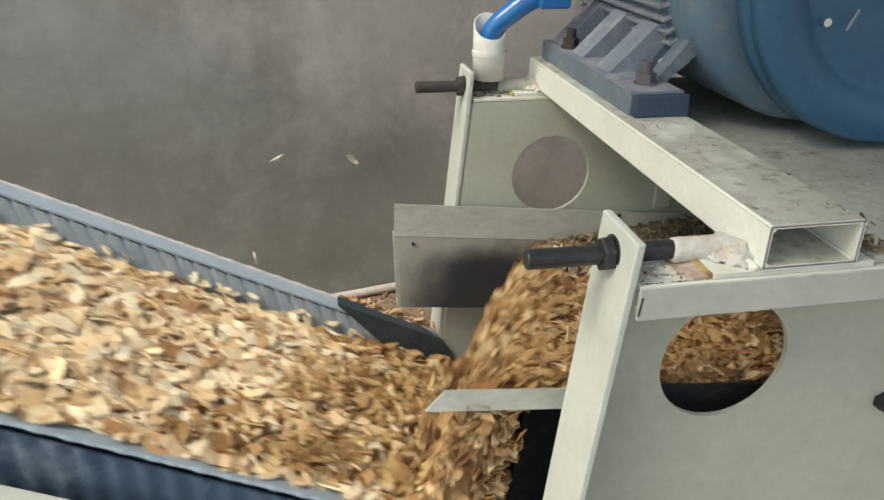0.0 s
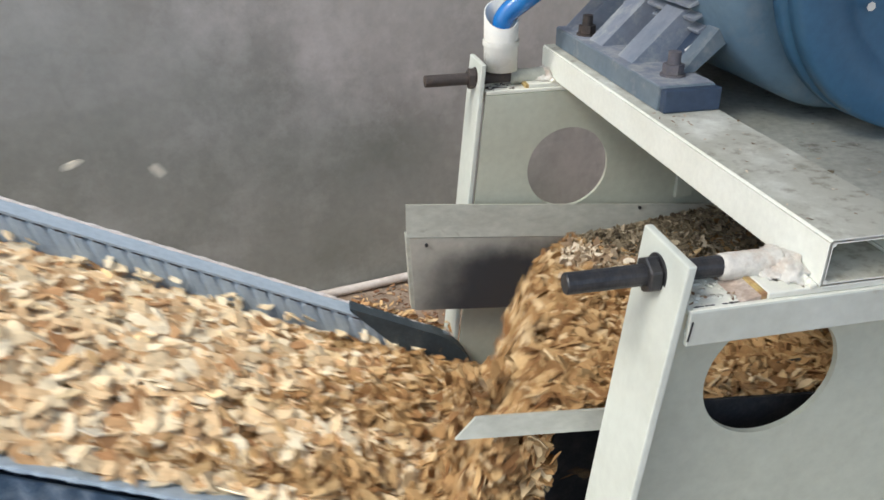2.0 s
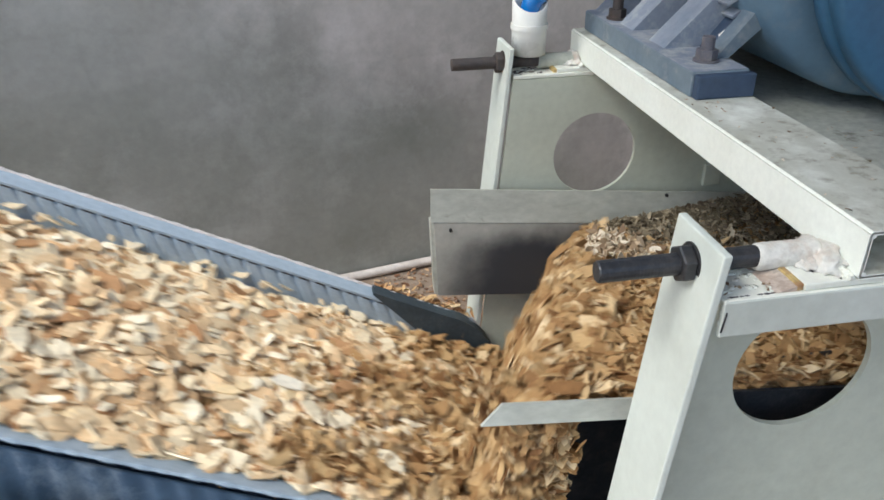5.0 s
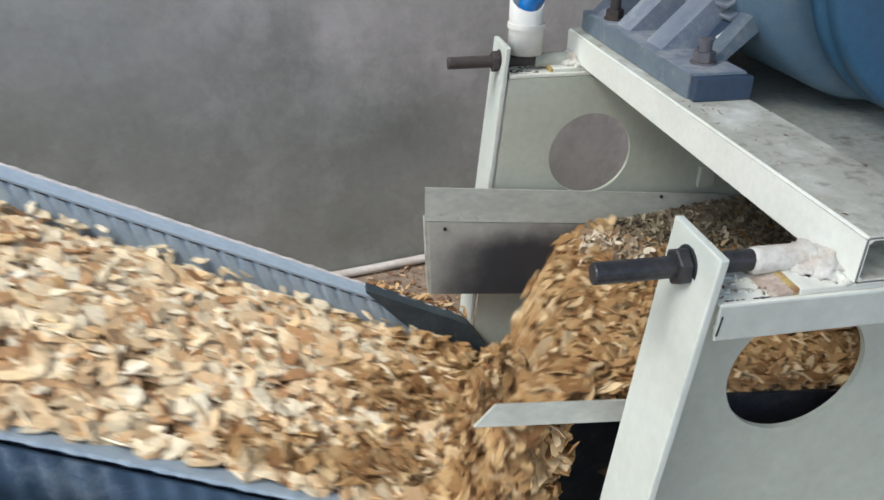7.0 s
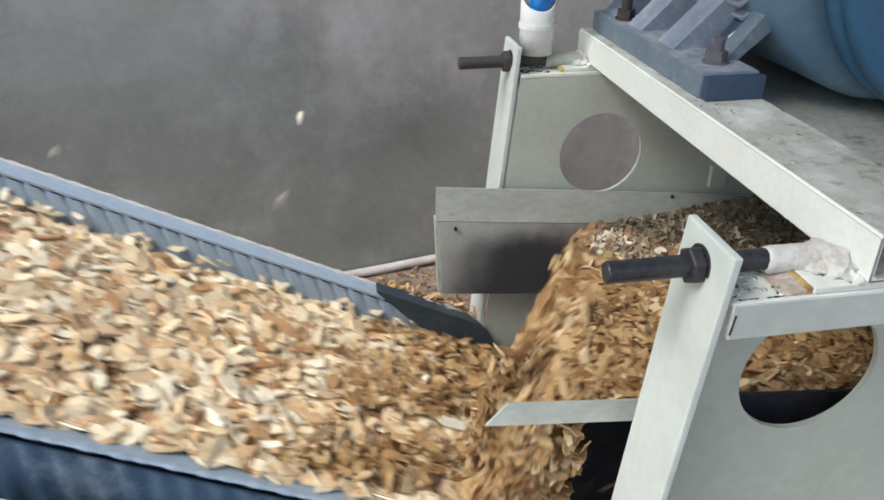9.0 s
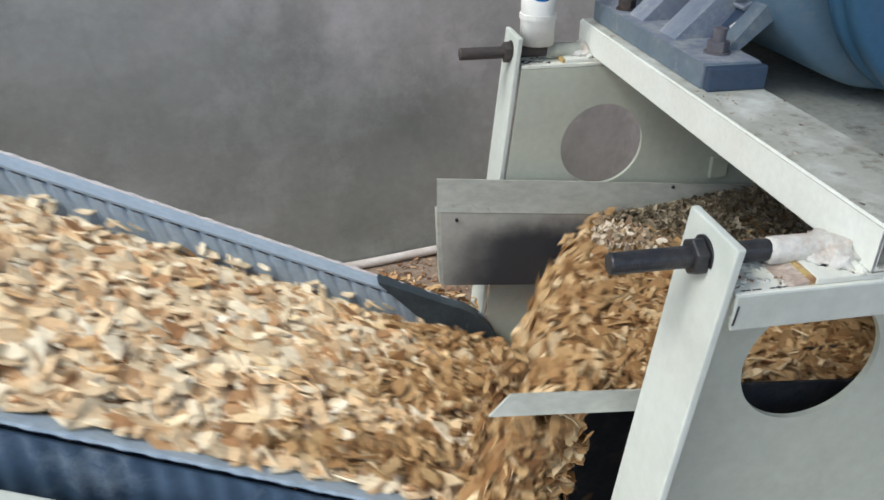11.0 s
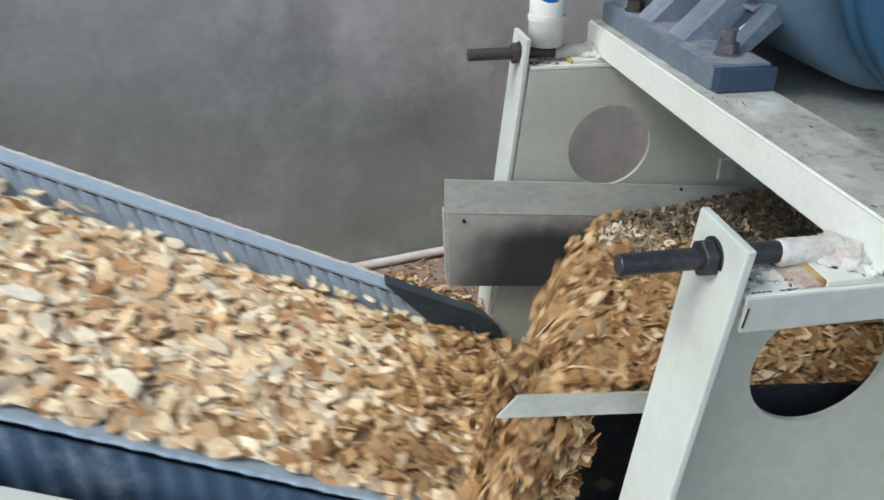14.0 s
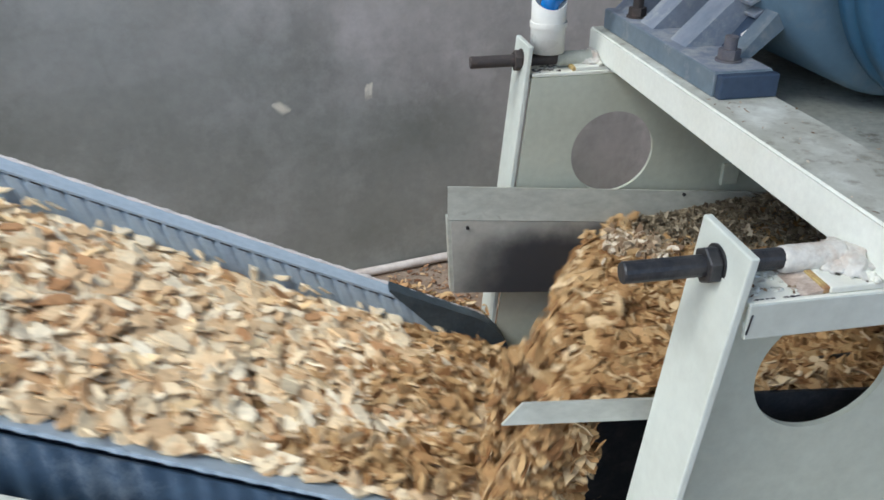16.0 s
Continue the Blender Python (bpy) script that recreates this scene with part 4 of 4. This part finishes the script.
def load_profile(y):
    f = (y - NEAR_IN) / (FAR_IN - NEAR_IN)
    return WALL - 0.03 - 0.065 * max(0, f) + 0.045 * math.sin(math.pi * max(0, min(1, f)))


# large chips that stand out on the belt: a time, where the chip is then, and its size
LARGE_CHIPS = [(1.0, -0.892, 0.49, 0.947, 1.5), (7.5, -0.701, 0.458, 0.841, 1.6), (8.5, -0.718, 0.653, 0.86, 1.5), (8.5, -0.896, 0.596, 0.948, 1.4), (14.7, -0.776, 0.262, 0.915, 1.35), (14.0, -0.847, 0.343, 0.924, 1.5)]


def build_loads():
    """Chips that ride on the belt: a few mixed patches, one for each belt piece."""
    rng = np.random.default_rng(21)
    kinds = []
    h = PITCH / 2
    for k in range(8):
        lump = lambda x, y, k=k: load_profile(y) + 0.012 * noise.noise((x * 14 + 9 * k, y * 14, k))
        spots = []
        for _ in range(470):
            x, y = rng.uniform(-h - 0.006, h + 0.006), rng.uniform(NEAR_IN + 0.016, FAR_IN + 0.014)
            spots.append((x, y, lump(x, y) + rng.uniform(-0.010, 0.010) + (0.004 if y < NEAR_IN + 0.03 else 0)))
        for _ in range(16):
            y = NEAR_IN + 0.014 - 0.026 * rng.random() ** 1.4
            spots.append((rng.uniform(-h, h), y, WALL - 0.004 + 0.28 * (NEAR_IN - y)))
        for _ in range(4):
            spots.append((rng.uniform(-h, h), FAR_IN + rng.uniform(-0.004, 0.006), load_profile(FAR_IN) + rng.uniform(0.012, 0.045)))
        base = sheet(np.linspace(-h - 0.004, h + 0.004, 7), np.linspace(NEAR_IN - 0.002, FAR_IN + 0.004, 24), lambda x, y: lump(x, y) - 0.012)
        kinds.append(flakes_mesh("chip_load", 30 + k, spots, CHIPS, 1.22, 0.21, base))
    singles = [single_flake_mesh("wood_chip", 60 + k) for k in range(9)]
    made = []
    for k in range(PIECES):
        ob = new("chip_load", kinds[(k * 3 + k // 8) % 8])
        ob.matrix_basis = belt_pose(k * PITCH)
        tagged(ob, "pale tan wood chips heaped on the moving belt", "wood chips", "chips on the belt", "stuff")
        for j in range(7):
            c = new("wood_chip", singles[rng.integers(9)])
            y = rng.uniform(NEAR_IN + 0.01, FAR_IN)
            c.parent = ob
            c.matrix_basis = pose(rng.uniform(-h, h), y, load_profile(y) + 0.014, rng.normal(0, 14), rng.normal(0, 14), rng.uniform(0, 360))
        made.append(ob)
    for n, (t, x, y, z, size) in enumerate(LARGE_CHIPS):
        spot = Vector((x, y, z))
        near = [(belt_pose(k * PITCH + SPEED * t).inverted() @ spot) for k in range(PIECES)]
        k = min(range(PIECES), key=lambda j: abs(near[j].x) + abs(near[j].z))
        c = tagged(new("large_wood_chip", single_flake_mesh("large_wood_chip", 90 + n, PALE_CHIP if n == 0 else CREAM_CHIP, size)), "large pale wood chip lying on the heap")
        c.parent = made[k]
        c.matrix_basis = pose(near[k].x, y, max(near[k].z, load_profile(y) + 0.025), rng.normal(0, 16), rng.normal(0, 12), rng.uniform(0, 360))
    return made


def build_conveyor_frame():
    t = thing("conveyor_frame", None, "white painted steel frame carrying the inclined belt", "conveyor frame")
    th = pose(TAIL.x, 0, TAIL.z, 0, math.degrees(SLOPE), 0)
    for y0, y1, top in ((0.075, 0.135, 0.079), (1.045, 1.105, 0.01)):
        bm = box(-RUN - 0.05, 0.1, y0, y1, top - 0.30, top, 0.004)
        bm.transform(th)
        part("stringer", bm, WHITE_PAINT, t, "white painted side channel")
    # Panel added before the near sidewall; its dark colour carries that wall's shade.
    bm = bmesh.new()
    rows = []
    n = int((RUN + 0.1) / 0.0058)
    for k in range(n + 1):
        u = -RUN - 0.05 + 0.0058 * k
        dip = 0.0022 * math.sin(k * math.tau / 8)
        rows.append([bm.verts.new((u - 0.5 * (z - 0.05), y, z)) for y, z in ((0.197 + dip, -0.10), (0.197 + dip, WALL - 0.009), (0.2075, WALL - 0.009), (0.2075, -0.10))])
    for a, b in zip(rows, rows[1:]):
        for k in range(4):
            bm.faces.new((a[k], a[(k + 1) % 4], b[(k + 1) % 4], b[k]))
    bm.faces.new(rows[0])
    bm.faces.new(rows[-1])
    bm.transform(th)
    part("sidewall_panel", bm, SCUFFED_RUBBER, t, "dark blue fluted panel with pale scuffs, added for the shaded sidewall", True)
    # Still dark sheet added over the tail, where the sidewall is shaded and dirty.
    c = TAIL - NORMAL * RADIUS
    turn = [math.radians(90) - SLOPE - math.radians(190) * k / 30 + math.radians(6) for k in range(31)]
    back = ALONG * 0.24
    outer = [(c.x + back.x + NORMAL.x * (RADIUS + WALL + 0.004), c.z + back.z + NORMAL.z * (RADIUS + WALL + 0.004))]
    outer += [(c.x + (RADIUS + WALL + 0.004) * math.cos(a), c.z + (RADIUS + WALL + 0.004) * math.sin(a)) for a in turn]
    inner = [(c.x + (RADIUS + 0.03) * math.cos(a), c.z + (RADIUS + 0.03) * math.sin(a)) for a in reversed(turn)]
    inner += [(c.x + back.x + NORMAL.x * (RADIUS + WALL - 0.002), c.z + back.z + NORMAL.z * (RADIUS + WALL - 0.002))]
    part("tail_shade", prism(outer + inner, FAR_IN + 0.004, FAR_OUT + 0.004), TAIL_RUBBER, t, "dark rounded sheet added for the sidewall's shade and dirt at the tail")
    bm = box(-0.22, 0.10, FAR_OUT + 0.008, 1.075, WALL - 0.06, WALL - 0.035, 0.003)
    bm.transform(th)
    part("spill_ledge", bm, RUST, t, "rusty brown ledge at the tail")
    for s in (0.0, RUN):
        c = TAIL + ALONG * s - NORMAL * RADIUS
        p = part("pulley", rod((c.x, 0.22, c.z), (c.x, 0.99, c.z), RADIUS - 0.0135, 32), BLACK_STEEL, t, "black belt pulley", True)
        part("shaft", rod((c.x, 0.1, c.z), (c.x, 1.08, c.z), 0.02, 16), BLACK_STEEL, p)
    for s in (0.9, RUN - 0.2):
        for y0, y1 in ((0.076, 0.134), (1.046, 1.104)):
            c = TAIL + ALONG * s
            part("leg", box(c.x - 0.03, c.x + 0.03, y0, y1, 0.0, c.z - 0.26, 0.003), WHITE_PAINT, t)


def build_splice():
    """The pale clip that joins the belt's ends, running back beside the belt."""
    t = thing("belt_splice", splice_pose(0.0), "pale ribbed metal belt splice running back beside the belt", "belt splice")
    part("plate", box(-0.036, 0.036, 0.1915, 0.1932, -0.03, WALL - 0.026, shear=-0.5), FRAYED, t)
    for k in range(15):
        z = -0.026 + 0.0078 * k
        part("rib", rod((-0.034 - 0.5 * z, 0.1914, z), (0.034 - 0.5 * z, 0.1914, z), 0.0016, 6), STUD_STEEL, t)
    return t


def splice_pose(t):
    x = max(-2.2, -0.847 + 0.86 * (t - 15.6))
    p = TAIL + ALONG * ((TAIL_X - x) / math.cos(SLOPE))
    return pose(p.x, p.y, p.z, 0, math.degrees(SLOPE), 0)


# ---- chips sliding along the trough and falling on the belt ----
FLOW = 48


def flow_path(y, reach=0.64):
    """Timed stations of one round of a patch: seconds, x, z, tilt, and how far it goes aside on its way back. reach: how far it rides up the belt before it sinks in."""
    k = knee(y)
    b = lambda x: bed(x, y)
    top = lambda x: 0.458 - 0.5 * (x + 0.475) + 1.118 * (load_profile(y) - WALL)
    foot = top(k - 0.14)
    drop = b(k) - foot
    legs = [(1.30, b(1.30), 5.7, 0.0), (k + 0.10, b(k + 0.10), 5.7, (1.2 - k) / 0.52), (k + 0.03, b(k) - 0.010, -18, 0.085), (k - 0.03, b(k) - 0.22 * drop, -48, 0.06),
            (k - 0.075, b(k) - 0.50 * drop, -64, 0.05), (k - 0.108, b(k) - 0.78 * drop, -62, 0.045), (k - 0.155, foot + 0.012, -12, 0.05),
            *([(k - 0.20, foot - 0.10, 24, 0.09), (k - 0.16, foot - 0.16, 26, 0.2)] if y < NEAR_IN else
              [(k - 0.25, top(k - 0.25) + 0.018, 24, 0.09), (k - 0.40, top(k - 0.40) + 0.006, 26.5, 0.14), (k - reach, top(k - reach) - 0.03, 26.5, (reach - 0.40) / 1.08),
               (k - 0.46, top(k - 0.46) - 0.085, 26, 0.56 - (reach - 0.40) / 1.08)]), (k - 0.06, foot - 0.09, 10, 0.20), (k + 0.16, b(k) - 0.20, 5.7, 0.14), (1.0, b(1.0) - 0.15, 5.7, 0.35),
            (1.38, b(1.38) - 0.10, 5.7, 0.15), (1.38, b(1.38) - 0.03, 5.7, 0.1), (1.30, b(1.30), 5.7, 0.14)]
    out, t = [], 0.0
    for n, (x, z, a, dt) in enumerate(legs):
        t += dt
        out.append((t, x, z, a, 0.16 if y < NEAR_IN and 6 < n < len(legs) - 2 else 0.0))
    return out


def flow_pose(path, t):
    t %= path[-1][0]
    ts, xs, zs, angles, shifts = zip(*path)
    at = lambda values: float(np.interp(t, ts, values))
    return pose(at(xs), at(shifts), at(zs) + Z0, 0, at(angles), 0)


def build_flow():
    rng = np.random.default_rng(41)
    made = []
    singles = [single_flake_mesh("wood_chip", 80 + k, BROWN_CHIP, 0.8) for k in range(6)]
    for n, (y0, y1) in enumerate(COLUMNS):
        yc = (y0 + y1) / 2
        paths = [flow_path(yc, reach) for reach in (0.62, 0.50, 0.80, 0.56, 0.70)]
        kinds = []
        for k in range(5):
            skew = lambda y: knee(y) - knee(yc)
            spots = []
            for _ in range(int(960 * (y1 - y0))):
                x, y = rng.uniform(-0.066, 0.066), rng.uniform(y0 + 0.005, y1 - 0.002)
                spots.append((x + skew(y), y, -0.085 * (y - yc) / 0.7 + rng.uniform(-0.012, 0.010)))
            kinds.append(flakes_mesh("chip_flow", 100 + 10 * n + k, spots, BARK_CHIPS, 0.95, 0.5))
        for k in range(FLOW):
            ob = new("chip_flow", kinds[(k * 2 + k // 5) % 5])
            tagged(ob, "tan wood chips sliding and tumbling off the trough", "wood chips", "chips falling on the belt", "stuff")
            path = paths[(k * 3 + n) % 5]
            offset = path[-1][0] * (k + 0.33 * n) / FLOW
            ob.matrix_basis = flow_pose(path, offset)
            for j in range(2):
                c = new("wood_chip", singles[rng.integers(6)])
                c.parent = ob
                y = rng.uniform(y0 + 0.02, y1 - 0.02)
                c.matrix_basis = pose(rng.uniform(-0.05, 0.05) + knee(y) - knee(yc), y, 0.012 - 0.085 * (y - yc) / 0.7, rng.normal(0, 30), rng.normal(0, 30), rng.uniform(0, 360))
            made.append((ob, path, offset))
    return made


FALL = 12
FALL_TIME = 0.28


def fall_pose(s):
    """A patch that falls beside the trough's edge, s seconds into its round: down in front of the plate, back up behind it."""
    s %= FALL_TIME * 2
    k = min(s, FALL_TIME) / FALL_TIME
    z = 0.60 - 0.32 * k * (0.45 + 0.55 * k)
    if s <= FALL_TIME:
        return pose(-0.175 - 0.05 * k, 0.160, z + Z0, 0, -8 * k, 0)
    back = (s - FALL_TIME) / FALL_TIME
    return pose(-0.225 + 0.05 * back, 0.345, 0.28 + 0.32 * back + Z0, 0, -8 * (1 - back), 0)


def build_fall():
    rng = np.random.default_rng(51)
    kinds = []
    for k in range(4):
        spots = [(rng.normal(0, 0.025), rng.uniform(-0.010, 0.012), rng.uniform(-0.055, 0.055)) for _ in range(60)]
        kinds.append(flakes_mesh("chip_fall", 300 + k, spots, BARK_CHIPS, 0.62, 0.7))
    made = []
    for k in range(FALL):
        ob = new("chip_fall", kinds[k % 4])
        offset = FALL_TIME * 2 * k / FALL
        ob.matrix_basis = fall_pose(offset)
        tagged(ob, "brown wood chips dropping past the trough edge", "wood chips", "chips falling on the belt", "stuff")
        made.append((ob, offset))
    # Black plate added behind the falling chips in place of the shadow there.
    t = thing("chute_plate", None, "black plate added for the shadow under the trough edge", "plate")
    part("plate", prism([(-0.10, 0.10 + Z0), (0.40, 0.10 + Z0), (0.40, 0.62 + Z0), (-0.055, 0.62 + Z0)], 0.262, 0.266), BLACK_STEEL, t)
    part("foot", box(0.10, 0.16, 0.2665, 0.30, 0.0, 0.55 + Z0, 0.002), BLACK_STEEL, t)
    return made


# ---- single chips thrown up by the trough ----
THROWN = [
    (0, -0.47, 1.25, 1.03),
    (0, -0.29, 1.25, 1.01),
    (0, -0.59, 1.25, 0.72),
    (1.5, -0.71, 1.25, 0.77),
    (1.5, -0.08, 1.25, 0.97),
    (3.5, -0.32, 1.25, 0.83),
    (9, -0.63, 1.25, 0.83),
    (9, -0.50, 1.25, 1.08),
    (9, -1.13, 1.25, 1.03),
    (12.5, -0.58, 1.25, 0.87),
    (14.5, -0.85, 1.25, 1.02),
    (14.5, -0.28, 1.25, 0.85),
    (16, -0.37, 1.25, 1.14),
    (16, -0.60, 1.25, 1.11),
    (7.5, -0.65, 1.25, 1.04), (7.5, -0.23, 1.25, 0.94), (7.5, -0.38, 1.25, 0.71), (2.0, -1.03, 1.25, 1.05), (2.0, -0.83, 1.25, 1.01),
    (8.5, -0.32, 1.25, 0.96), (13.0, -0.88, 1.25, 1.21), (0.5, -0.88, 1.25, 1.08),
    (2.4, -0.35, 1.10, 1.05), (8.3, -0.55, 1.25, 1.15), (11.8, -0.30, 1.20, 1.12), (13.3, -0.5, 1.2, 1.2),
]


def build_thrown():
    """Each chip rests in the trough, is thrown through a known place at a known time, and comes to rest on the floor."""
    made = []
    rng = np.random.default_rng(77)
    for n, (seen, x, y, z) in enumerate(THROWN):
        me = single_flake_mesh("flying_chip", 200 + n, PALE_CHIP, 0.8)
        ob = tagged(new("flying_chip", me), "single pale wood chip thrown off the trough", "wood chip", "thrown wood chips")
        start, goal, tau = Vector((rng.uniform(0.05, 0.25), rng.uniform(0.5, 0.8), 0.50 + Z0)), Vector((x, y, z)), rng.uniform(0.3, 0.45)
        speed = (goal - start) / tau + Vector((0, 0, 4.9 * tau))
        fall = (speed.z + math.sqrt(speed.z ** 2 + 19.6 * (start.z - 0.012))) / 9.8
        spin = rng.uniform(-260, 260, 3)
        t0 = seen - tau

        def at(t, start=start, speed=speed, fall=fall, spin=spin, t0=t0):
            k = min(max(t - t0, 0.0), fall)
            p = start + speed * k - Vector((0, 0, 4.9 * k * k))
            return pose(p.x, min(p.y, 2.45), p.z, *(float(v) * k for v in spin))
        times = sorted({0.0, 16.0} | {round(t0 + fall * j / 12, 3) for j in range(13) if 0 < t0 + fall * j / 12 < 16})
        ob.matrix_basis = at(0.0)
        made.append((ob, [(t, at(t)) for t in times]))
    return made


build_setting()
build_side_frame("side_frame", 0.122, 0.0, "white and grey steel side frame with round hole, black screw", (0.222, 0.723, 0.111), DUSTY_PAINT)
build_side_frame("side_frame", 1.0, 1.122, "white and grey steel side frame with round hole, brown screw", (0.215, 0.726, 0.1065), BROWN_STEEL)
build_screw(0.066, BLACK_STEEL, "black adjusting screw with a nut and white sleeve", BLOTCHY, "white sleeve with brown blotches")
build_screw(1.052, BROWN_STEEL, "brown rusty adjusting screw with a nut and grimy sleeve", GRIMY_PAINT, "grimy sleeve")
build_beam()
build_motor()
build_deck()
build_tube()
build_trough()
build_bed()
build_floor_chips()
belt = build_belt()
loads = build_loads()
build_conveyor_frame()
splice = build_splice()
flow = build_flow()
fall = build_fall()
thrown = build_thrown()


def motions():
    times = [k / 10 for k in range(161)]
    for k, (piece, load) in enumerate(zip(belt, loads)):
        rows = [(t, belt_pose(k * PITCH + SPEED * t)) for t in times]
        walk(piece, rows)
        walk(load, rows)
    for ob, path, offset in flow:
        walk(ob, [(t, flow_pose(path, t + offset)) for t in times])
    for ob, offset in fall:
        walk(ob, [(k / 30, fall_pose(k / 30 + offset)) for k in range(481)])
    walk(splice, [(t, splice_pose(t)) for t in times])
    for ob, rows in thrown:
        walk(ob, rows)


motions()
